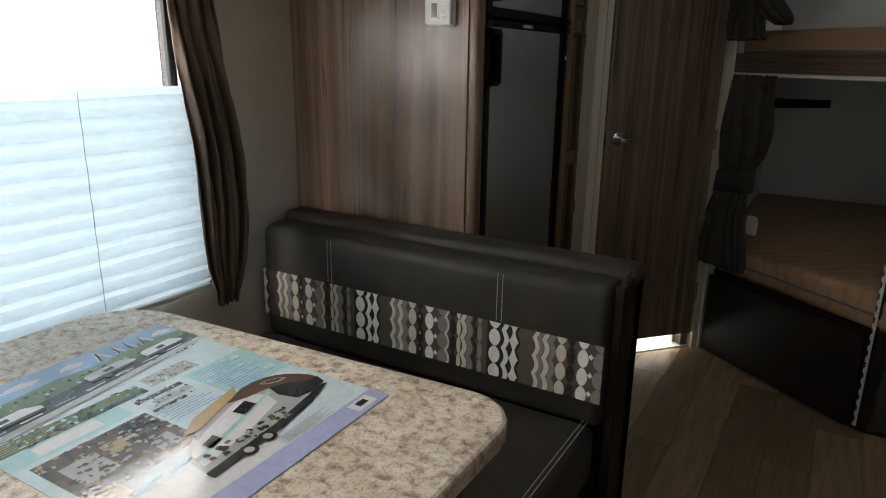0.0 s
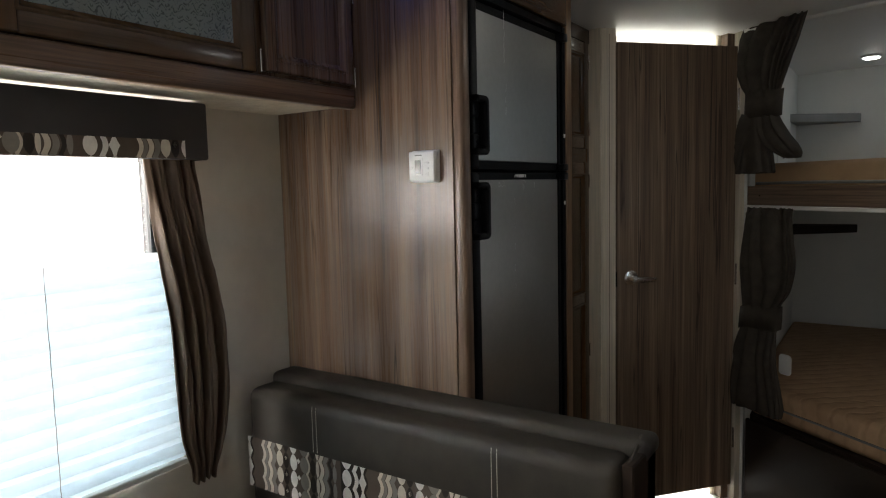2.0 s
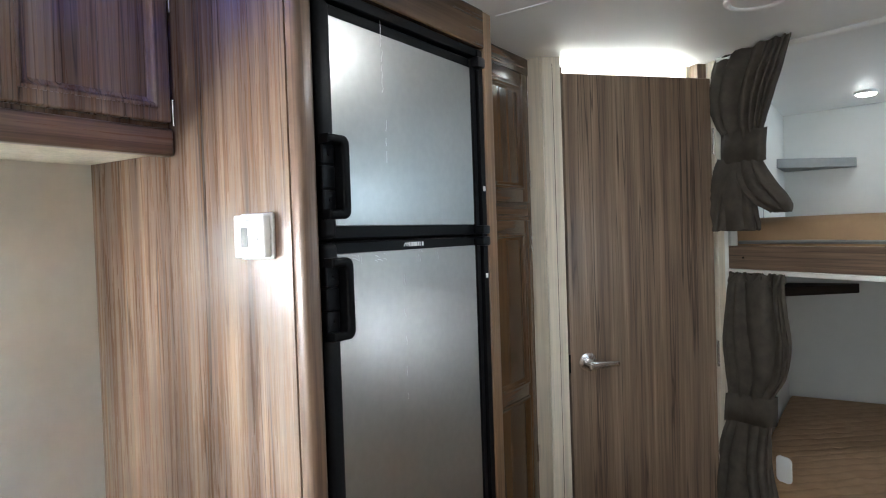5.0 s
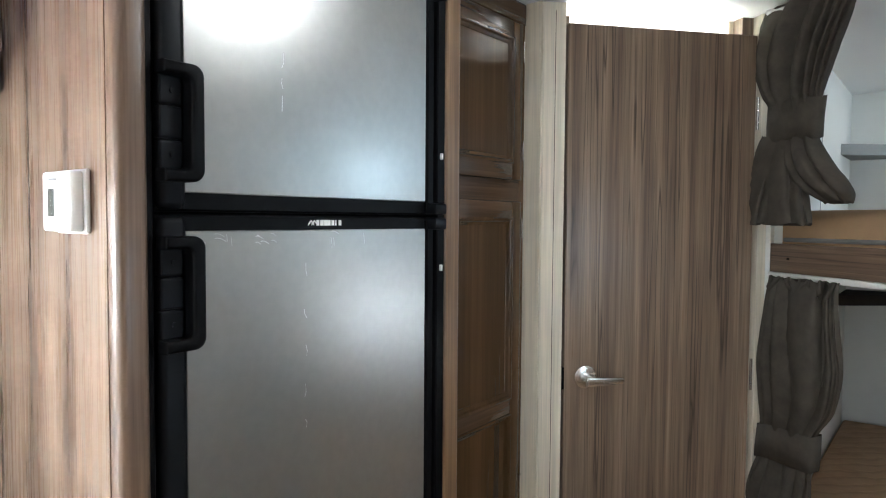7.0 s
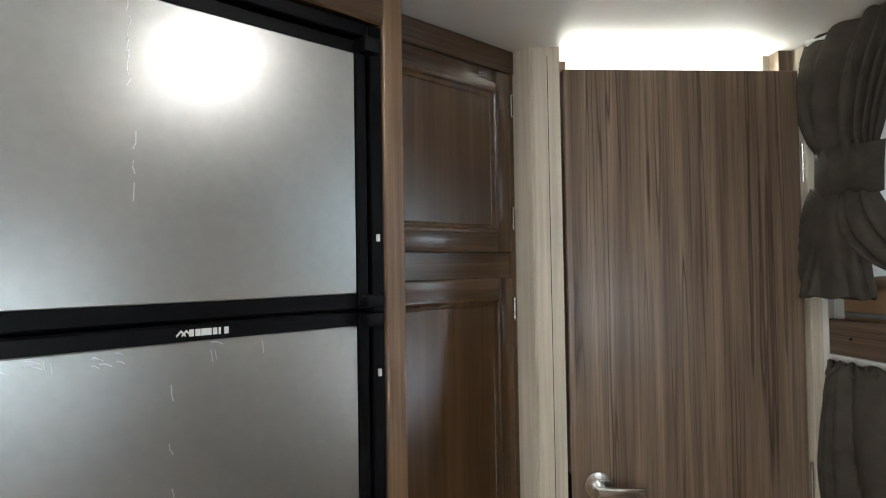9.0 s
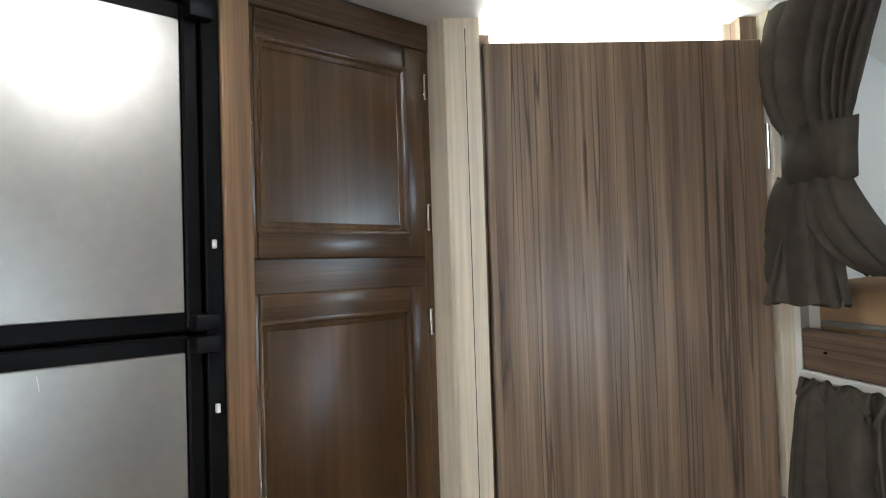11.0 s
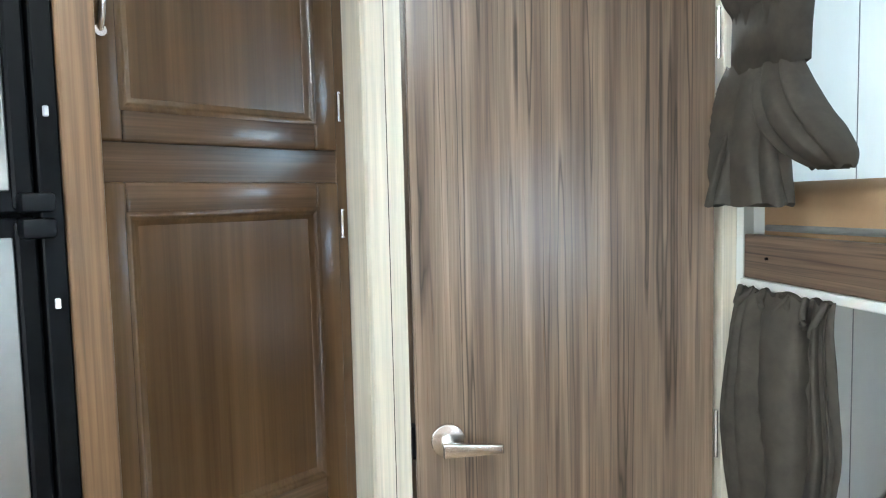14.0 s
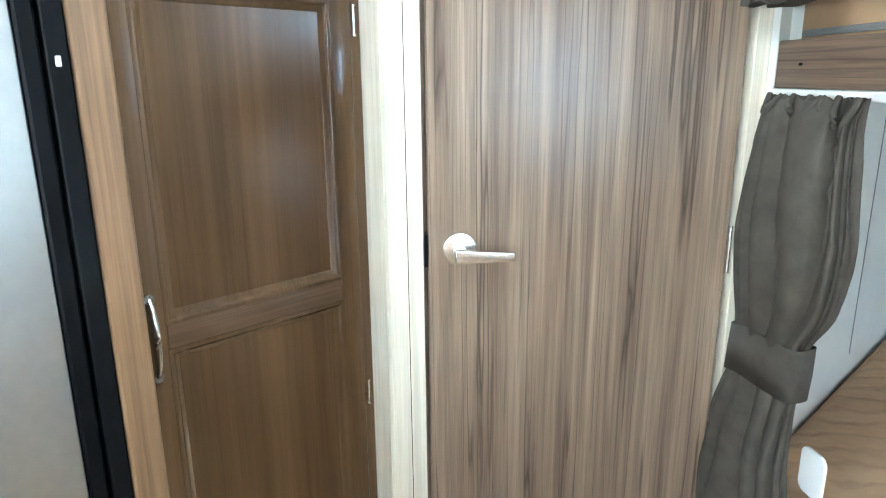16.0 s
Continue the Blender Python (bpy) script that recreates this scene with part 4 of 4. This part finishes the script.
# pantry doors: face frame, upper and lower door
part("face_frame", bx(-0.99, -0.975, 2.272, 2.30, 0, 2.016), CABWOOD, pantry)
part("face_frame", bx(-0.99, -0.972, 2.695, 2.718, 0, 2.018, bevel=0.002), CABWOOD, pantry)
part("cornice", bx(-0.99, -0.968, 2.272, 2.717, 1.962, 2.0175, bevel=0.003), CABWOOD_X, pantry)
part("mid_rail", bx(-0.99, -0.974, 2.272, 2.70, 1.49, 1.57), CABWOOD_X, pantry)
part("toe_board", bx(-0.99, -0.974, 2.272, 2.70, 0, 0.12), CABWOOD_X, pantry)
PANTRY_UP = panel_door(pantry, -0.966, 2.288, 2.692, 1.556, 1.96, CABWOOD, 0.046, name="upper_door")
PANTRY_LOW = panel_door(pantry, -0.966, 2.288, 2.692, 0.13, 1.502, CABWOOD, 0.046, rails=((0.945, 0.992),), name="lower_door")
bow_handle(pantry, -0.962, 2.310, 1.700, 1.816)
bow_handle(pantry, -0.962, 2.310, 0.912, 1.034)
for z in (1.888, 1.633, 1.43, 0.75, 0.25):
    hinge(pantry, -0.961, 2.697, z)

# ---- refrigerator fittings ----
def corner_arc(y, z, r, a0, a1, n=6):
    return [(y + r * math.cos(radians(a0 + (a1 - a0) * k / n)), z + r * math.sin(radians(a0 + (a1 - a0) * k / n))) for k in range(n + 1)]


UPRIGHT = Matrix(((0, 0, 1, 0), (1, 0, 0, 0), (0, 1, 0, 0), (0, 0, 0, 1)))
for z0, z1 in ((1.499, 1.649), (1.282, 1.430)):
    zc, hh = (z0 + z1) / 2, (z1 - z0) / 2
    outer = [(1.616, z0)] + corner_arc(1.656, z0 + 0.016, 0.016, -90, 0) + corner_arc(1.656, z1 - 0.016, 0.016, 0, 90) + [(1.616, z1)]
    inner = [(1.616, z1 - 0.016)] + corner_arc(1.643, z1 - 0.026, 0.010, 90, 0) + corner_arc(1.643, z0 + 0.026, 0.010, 0, -90) + [(1.616, z0 + 0.016)]
    h = prism(B(), outer + inner, -0.850, -0.822, UPRIGHT, bevel=0.005, seg=3)
    hd = part("handle", h, BLACK, fridge, "chunky black plastic door handle", True)
    for a, b2 in ((-0.80, -0.30), (-0.27, 0.28), (0.31, 0.80)):
        part("grip_block", bx(-0.858, -0.842, 1.619, 1.6515, zc + a * hh, zc + b2 * hh, bevel=0.003, seg=2), SLATEPLASTIC, hd)
    for q in (-1, 1):
        part("screw", cyl(B(), (-0.8415, 1.636, zc + q * hh * 0.54), (1, 0, 0), 0.0034, 0.003, 12), SLATEPLASTIC, hd)
for z0, z1 in ((1.872, 1.898), (1.463, 1.485), (1.434, 1.457)):
    part("hinge_block", bx(-0.868, -0.834, 2.170, 2.205, z0, z1, bevel=0.005, seg=2), SLATEPLASTIC, fridge, "", True)
for z in (1.576, 1.359):
    part("clip", bx(-0.851, -0.8455, 2.2005, 2.206, z - 0.006, z + 0.006, bevel=0.001), WHITEPLASTIC, fridge, "small white clip")
for dz in range(2):
    part("maker_mark", prism(B(), [(0, 0), (0.006, 0.006), (0.012, 0), (0.012, 0.003), (0.006, 0.009), (0, 0.003)], 0, 0.0008, pose(-0.8618, 1.877 + dz * 0.007, 1.4425, 90, 0, 90)), WHITEPLASTIC, fridge)
for k, w in enumerate((0.006, 0.007, 0.008, 0.006, 0.006, 0.003, 0.006)):
    y = 1.894 + k * 0.0081
    part("maker_mark", bx(-0.8622, -0.8612, y, y + w, 1.4425, 1.4515), WHITEPLASTIC, fridge)
FILM = plain("loose_clear_film", (0.82, 0.83, 0.83), 0.25, 0, 0.1, 20)
rnd = random.Random(4)
for k in range(15):
    y, z = rnd.choice([(1.69, 1.426), (1.74, 1.426), (1.79, 1.427), (1.93, 1.428), (1.98, 1.426)])
    y, z, l = y + rnd.uniform(-0.02, 0.02), z + rnd.uniform(-0.010, 0.006), rnd.uniform(0.006, 0.022)
    steep = rnd.random() < 0.5
    pts = [(-0.8574, y + (0.15 if steep else 0.9) * l * q, z - (0.9 if steep else 0.15) * l * q + 0.0015 * math.sin(4 * q)) for q in (0, 0.25, 0.5, 0.75, 1)]
    part("film_crease", tube(B(), pts, rnd.uniform(0.0003, 0.0008), 5), FILM, fridge)
for y, z0, z1, n in ((1.868, 1.10, 1.40, 5), (1.818, 1.75, 1.885, 9), (1.824, 1.60, 1.70, 3)):
    for k in range(n):
        za = z0 + (z1 - z0) * (k + rnd.uniform(0.1, 0.5)) / n
        part("film_crease", tube(B(), [(-0.8575, y + rnd.uniform(-0.003, 0.003), za + d) for d in (0, 0.008, rnd.uniform(0.012, 0.026))], 0.0007, 5), FILM, fridge)
fridge.location += Vector((-0.009, 0.009, 0))

# ---- thermostat ----
th = thing("thermostat", (-0.966, 1.575, 1.47), "white plastic wall thermostat with grey display", "thermostat")
part("back_plate", bx(-1.002, -0.917, 1.568, 1.5745, 1.432, 1.514, bevel=0.003, seg=2), WHITEPLASTIC, th, "", True)
part("case", bx(-0.999, -0.920, 1.550, 1.568, 1.435, 1.511, bevel=0.004, seg=3), WHITEPLASTIC, th, "", True)
part("display_frame", bx(-0.982, -0.955, 1.5484, 1.5502, 1.449, 1.494, bevel=0.0006), WHITEPLASTIC, th)
part("display", bx(-0.977, -0.960, 1.5478, 1.5486, 1.454, 1.489), plain("lcd_grey", (0.055, 0.058, 0.05), 0.25), th, "dark grey display")
part("text_bar", bx(-0.978, -0.957, 1.5492, 1.5501, 1.4995, 1.5025), GREYSHELF, th)
for z in (1.482, 1.468, 1.454):
    part("button", bx(-0.947, -0.936, 1.5488, 1.5503, z - 0.003, z + 0.003, bevel=0.0012), WHITEPLASTIC, th)
part("button", bx(-0.993, -0.987, 1.5488, 1.5503, 1.466, 1.474, bevel=0.0012), WHITEPLASTIC, th)


# ---- bathroom door fittings ----
def door_pt(a, o, z):
    return tuple(DOOR_M @ Vector((a, -o, z)))


DOOR = bpy.data.objects["door_1"]
nrm = (0.7542, -0.6566, 0)
lv = B()
cyl(lv, door_pt(0.062, 0.005, 1.033), nrm, 0.0315, 0.010, 32, bevel=0.003)
cyl(lv, door_pt(0.062, 0.022, 1.033), nrm, 0.013, 0.028, 20, r2=0.011)
lever = part("door_handle", lv, CHROME, DOOR, "brushed nickel lever handle", True)
lv = bx(0.049, 0.158, -0.050, -0.037, 1.0155, 1.0415, bevel=0.0045, seg=3)
for v in lv.verts:
    k = (v.co.x - 0.049) / 0.109
    v.co.z = 1.0285 + (v.co.z - 1.0285) * (1.05 - 0.42 * k) - 0.002 * k
    v.co.y += 0.004 * k
bmesh.ops.transform(lv, matrix=DOOR_M, verts=lv.verts)
part("lever", lv, CHROME, lever, "", True)
for z in (1.755, 1.02, 0.30):
    c = B()
    cyl(c, door_pt(0.5655, 0.004, z), (0, 0, 1), 0.004, 0.09, 10)
    part("hinge", c, CHROME, DOOR, "slim metal hinge")
part("latch_plate", bx(-0.003, 0.0035, -0.002, 0.02, 1.0, 1.06, m=DOOR_M), BLACK, DOOR)
setting("trim_jamb_right", bx(0.537, 0.572, 0.034, 0.09, 0, 2.03, m=DOOR_M), DOORWOOD, "walnut door jamb")
setting("trim_jamb_edge", bx(0.521, 0.537, 0.075, 0.09, 0, 2.03, m=DOOR_M), CREAMWOOD, "cream jamb edge")
setting("trim_jamb_left", bx(-0.004, 0.019, 0.034, 0.08, 0, 2.0, m=DOOR_M), DOORWOOD, "walnut door jamb")
part("groove", bx(-0.034, -0.0325, -0.0036, 0.0, 0, 2.0, m=DOOR_M), SIDING, bpy.data.objects["corner_post"])

# ---- ceiling fittings ----
cl = thing("ceiling_light", (-0.27, 2.22, 2.03), "lit round white ceiling lamp", "ceiling light")
part("rim", cyl(B(), (-0.27, 2.22, 2.034), (0, 0, 1), 0.095, 0.018, 40, bevel=0.004), WHITEPLASTIC, cl, "", True)
part("diffuser", cyl(B(), (-0.27, 2.22, 2.021), (0, 0, -1), 0.08, 0.012, 36, r2=0.06), LAMP, cl, "glowing diffuser", True)
cl = thing("ceiling_light", (-0.07, 4.34, 2.035), "small lit round ceiling lamp above the bunk", "ceiling light")
part("rim", cyl(B(), (-0.07, 4.34, 2.041), (0, 0, 1), 0.05, 0.014, 32, bevel=0.003), WHITEPLASTIC, cl, "", True)
part("diffuser", cyl(B(), (-0.07, 4.34, 2.032), (0, 0, -1), 0.042, 0.008, 32, r2=0.034), LAMP, cl, "glowing diffuser", True)
vt = thing("ceiling_vent", (-0.28, 2.61, 2.03), "round white ceiling vent with raised rim", "vent")
rim = B()
tube(rim, [(-0.28 + 0.07 * math.cos(t), 2.61 + 0.07 * math.sin(t), 2.030) for t in (2 * math.pi * i / 40 for i in range(41))], 0.009, 8)
part("rim", rim, WHITEPLASTIC, vt, "", True)
part("dish", cyl(B(), (-0.28, 2.61, 2.034), (0, 0, 1), 0.066, 0.012, 36), CEILING, vt)
setting("trim_ceiling_seam", prism(B(), [(-0.85, 2.284), (0.19, 2.284), (0.19, 2.296), (-0.85, 2.296)], 0, 0.003, Matrix(((1, 0, 0, 0), (0, 1, 0, 0), (0.03, 0, 1, 2.0455), (0, 0, 0, 1)))), CEILING, "flat white strip over a ceiling joint")
track = B()
tube(track, [(-0.485, 3.185, 2.024), (0.2, 3.02, 2.044), (0.9, 2.85, 2.022)], 0.009, 8)
setting("trim_curtain_track", track, WHITEPLASTIC, "white plastic curtain track on the ceiling", True)
led = thing("led_strip", (-0.975, 1.53, 2.0), "short blue accent lamp at the cabinet top", "lamp")
part("strip", bx(-1.015, -0.935, 1.475, 1.500, 1.996, 2.010, bevel=0.002), BLUELED, led)
# added out of view to block the blue light from the cabinet doors
part("housing", box(bx(-1.026, -1.018, 1.460, 1.530, 1.982, 2.014), -1.018, -0.93, 1.460, 1.467, 1.982, 2.014), BLACK, led, "unseen black shield beside the blue lamp")


# ---- bunk things ----
def at_bunk(a, o, z):
    """Along the bunk front; to the west of the jamb post the cloth folds round in front of the door."""
    t = min(1, max(0, -a / 0.05))
    o = min(o, -0.006) if a < 0.045 else o
    on = Vector((-0.478, 3.245, z)) + (Vector((0.8, -0.6, 0)) * a if a > 0 else Vector((0.6566, 0.7542, 0)) * (0.75 * a))
    return tuple(on + (1 - t) * (o - 0.022) * Vector((0.6, 0.8, 0)) + t * (0.034 - o) * Vector((0.7542, -0.6566, 0)))


def tie(parent, rows, off, depth=0.017, lean=0.0):
    """A flat cloth band round a gathered curtain."""
    c = B()
    ring = []
    for z, a0, a1 in rows:
        m, h = (a0 + a1) / 2, (a1 - a0) / 2
        ring.append([c.verts.new(at_bunk(m + h * math.copysign(abs(math.cos(t)) ** 0.55, math.cos(t)), off + depth * math.copysign(abs(math.sin(t)) ** 0.6, math.sin(t)), z + lean * math.cos(t) + 0.003 * math.sin(3 * t))) for t in (2 * math.pi * i / 36 for i in range(36))])
    for p, q in zip(ring, ring[1:]):
        for k in range(36):
            c.faces.new((p[k], p[(k + 1) % 36], q[(k + 1) % 36], q[k]))
    thick(part("tie_band", c, CURTAIN, parent, "flat cloth tie band", True))


def bundle(rows, folds, seed, nu=150, nv=60):
    """Cloth gathered into an upright bunch: rows of height, both edges, depth and pleat depth, glided through; the pleats run round it."""
    bm, grid = B(), []
    for j in range(nv + 1):
        v = j / nv * (len(rows) - 1)
        i = min(int(v), len(rows) - 2)
        f = v - i
        p = [rows[max(0, min(len(rows) - 1, i + d))] for d in (-1, 0, 1, 2)]
        z, a0, a1, deep, pleat = (0.5 * (2 * q1 + (q2 - q0) * f + (2 * q0 - 5 * q1 + 4 * q2 - q3) * f * f + (3 * q1 - q0 - 3 * q2 + q3) * f ** 3) for q0, q1, q2, q3 in zip(*p))
        m, h = (a0 + a1) / 2, (a1 - a0) / 2
        line = []
        for k in range(nu):
            t = 2 * math.pi * k / nu
            u = folds * (t + 0.16 * math.sin(2 * t + seed) + 0.10 * math.sin(3 * t + 2.3 * seed + 5 * z)) / 2 + 0.5 * math.sin(6 * z + seed)
            big = 0.55 + 0.45 * math.sin(2.0 * t + 1.7 * seed + 4 * z)
            kk = 1 + 0.12 * pleat - pleat * (0.35 + 0.65 * big) * (1 - abs(math.sin(u))) ** 1.25
            kk += 0.05 * noise.noise(Vector((math.cos(t) * 2 + seed, math.sin(t) * 2, z * 12))) + 0.02 * noise.noise(Vector((math.cos(t) * 6 + seed, math.sin(t) * 6, z * 40)))
            c, d = math.cos(t), math.sin(t)
            x = m + h * math.copysign(abs(c) ** 0.75, c) * (1 - 0.25 * (1 - kk))
            line.append(bm.verts.new(at_bunk(x, 0.012 - deep + deep * math.copysign(abs(d) ** 0.75, d) * kk - 0.55 * deep * (1 - kk) * math.copysign(1, d), z + 0.004 * math.sin(folds * t + seed) * (j in (0, nv)))))
        grid.append(line)
    for q, w in zip(grid, grid[1:]):
        for k in range(nu):
            bm.faces.new((q[k], q[(k + 1) % nu], w[(k + 1) % nu], w[k]))
    bm.faces.new(grid[0][::-1]), bm.faces.new(grid[-1])
    bmesh.ops.recalc_face_normals(bm, faces=bm.faces)
    return bm


uc = thing("bunk_curtain", (-0.40, 3.2, 1.45), "charcoal cloth bunk curtain tied back beside the upper bunk", "curtain", "bunk curtains")
part("gathered_cloth", bundle([(2.034, 0.012, 0.315, 0.022, 0.6), (1.96, -0.010, 0.290, 0.030, 0.9), (1.88, -0.012, 0.250, 0.032, 0.95), (1.80, 0.014, 0.212, 0.028, 0.8), (1.76, 0.026, 0.194, 0.020, 0.5), (1.67, 0.026, 0.188, 0.018, 0.4)], 15, 2.1), CURTAIN, uc, "", True)
part("tail_cloth", bundle([(1.69, 0.0, 0.125, 0.018, 0.4), (1.62, -0.050, 0.142, 0.026, 0.5), (1.55, -0.09, 0.162, 0.030, 0.4), (1.49, -0.115, 0.178, 0.032, 0.35), (1.447, -0.127, 0.184, 0.030, 0.3)], 7, 0.7, 110, 36), CURTAIN, uc, "", True)
part("tail_cloth", bundle([(1.69, 0.095, 0.172, 0.016, 0.4), (1.64, 0.10, 0.210, 0.026, 0.5), (1.59, 0.122, 0.252, 0.032, 0.5), (1.555, 0.155, 0.288, 0.034, 0.4), (1.525, 0.190, 0.306, 0.030, 0.4), (1.502, 0.222, 0.298, 0.018, 0.3)], 6, 3.4, 100, 36), CURTAIN, uc, "", True)
tie(uc, [(1.772, 0.024, 0.202), (1.72, 0.021, 0.196), (1.668, 0.021, 0.194)], -0.004, 0.022)
lc = thing("bunk_curtain", (-0.40, 3.2, 0.5), "charcoal cloth bunk curtain tied back beside the lower bunk", "curtain", "bunk curtains")
part("gathered_cloth", bundle([(1.300, 0.046, 0.262, 0.016, 0.7), (1.262, 0.046, 0.264, 0.024, 1.0), (1.18, 0.042, 0.275, 0.030, 1.1), (1.08, 0.034, 0.288, 0.034, 1.05), (0.98, 0.034, 0.266, 0.030, 0.9), (0.90, 0.030, 0.212, 0.022, 0.6), (0.82, 0.024, 0.200, 0.020, 0.4), (0.74, 0.004, 0.200, 0.026, 0.7), (0.66, -0.010, 0.206, 0.030, 0.8),
     (0.57, -0.022, 0.232, 0.032, 0.75), (0.50, -0.028, 0.248, 0.032, 0.7), (0.457, -0.028, 0.240, 0.028, 0.6)], 13, 5.6, 180, 110), CURTAIN, lc, "", True)
for k in range(9):
    a = 0.052 + k * 0.0248
    part("gather", tube(B(), [at_bunk(a + 0.010 * math.sin(q * 1.3 + k * 1.7), -0.014 - (0.012 + 0.006 * (k % 2)) * math.sin(q), 1.303 - (0.012 + 0.005 * (k % 3)) * q) for q in (0, 0.4, 0.8, 1.2, 1.6, 2.0, 2.4)], 0.0055, 10), CURTAIN, lc, "", True)
tie(lc, [(0.897, 0.020, 0.220), (0.85, 0.014, 0.220), (0.803, 0.010, 0.216)], -0.006, 0.024, 0.012)
hk = thing("tie_back_hook", (-0.3, 3.15, 0.6), "white plastic tie-back plate under the curtain", "hook")
part("plate", prism(B(), rounded(0.165, 0.225, 0.62, 0.705, 0.016), -0.003, 0.003, BUNK_M @ Matrix(((1, 0, 0, 0), (0, 0, 1, 0.03), (0, 1, 0, 0), (0, 0, 0, 1))), bevel=0.001), WHITEPLASTIC, hk)

fc = thing("bunk_curtain", (0.4, 2.77, 0.02), "long dark curtain with patterned edge at the lower bunk end", "curtain", "bunk curtains")
at_fc = lambda a, o, z: (0.182 + a * 0.955 + o * 0.3, 2.80 - a * 0.30 + o * 0.95, z)
thick(part("cloth", cloth([(1.292, 0.02, 0.5, 0.012, 0), (0.8, 0.02, 0.5, 0.014, 0), (0.3, 0.02, 0.5, 0.015, 0), (0.015, 0.02, 0.5, 0.015, 0)], at_fc, 60, 30, 5, 0, 9.1), CURTAIN, fc, "", True))
part("patterned_edge", pattern(0.008, 0.022, 0.015, 1.29, lambda a, z, l: at_fc(a, -0.02 - l, z), 0.0, 0.03, 0.045), TONES, fc, "woven edge in cream and brown")

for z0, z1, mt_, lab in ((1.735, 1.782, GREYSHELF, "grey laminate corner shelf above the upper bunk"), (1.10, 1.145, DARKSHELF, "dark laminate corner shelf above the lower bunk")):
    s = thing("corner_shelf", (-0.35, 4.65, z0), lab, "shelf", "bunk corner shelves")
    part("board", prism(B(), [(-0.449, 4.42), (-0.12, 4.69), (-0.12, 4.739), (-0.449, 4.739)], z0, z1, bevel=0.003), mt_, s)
for nm, z in (("mattress", 0.40), ("mattress.001", 1.341)):
    mt = bpy.data.objects[nm]
    h = 0.062
    part("piping", tube(B(), [(-0.44, 3.262, z + h), (-0.2, 3.083, z + h + 0.002), (0.0, 2.934, z + h), (0.20, 2.786, z + h)], 0.006, 8), GREYSHELF, mt, "grey piping", True)

part("screw", cyl(B(), at_bunk(0.075, 0.019, 1.352), (-0.6, -0.8, 0), 0.0025, 0.004, 12), BLACK, upper)

# ---- floor planks ----
rnd = random.Random(11)
PW, PL = 0.152, 0.92
plank_mesh = make("plank", bx(-PW / 2 + 0.0007, PW / 2 - 0.0007, -PL / 2 + 0.0007, PL / 2 - 0.0007, -0.006, 0.0, bevel=0.0012), PLANK)
for i in range(13):
    x = -0.92 + i * PW
    for j in range(8):
        y = -2.9 + (i * 0.37 % 1) * PL + j * PL
        if y > 3.7:
            continue
        o = new("plank", plank_mesh)
        o.location, o.parent = (x, y, 0), FLOOR
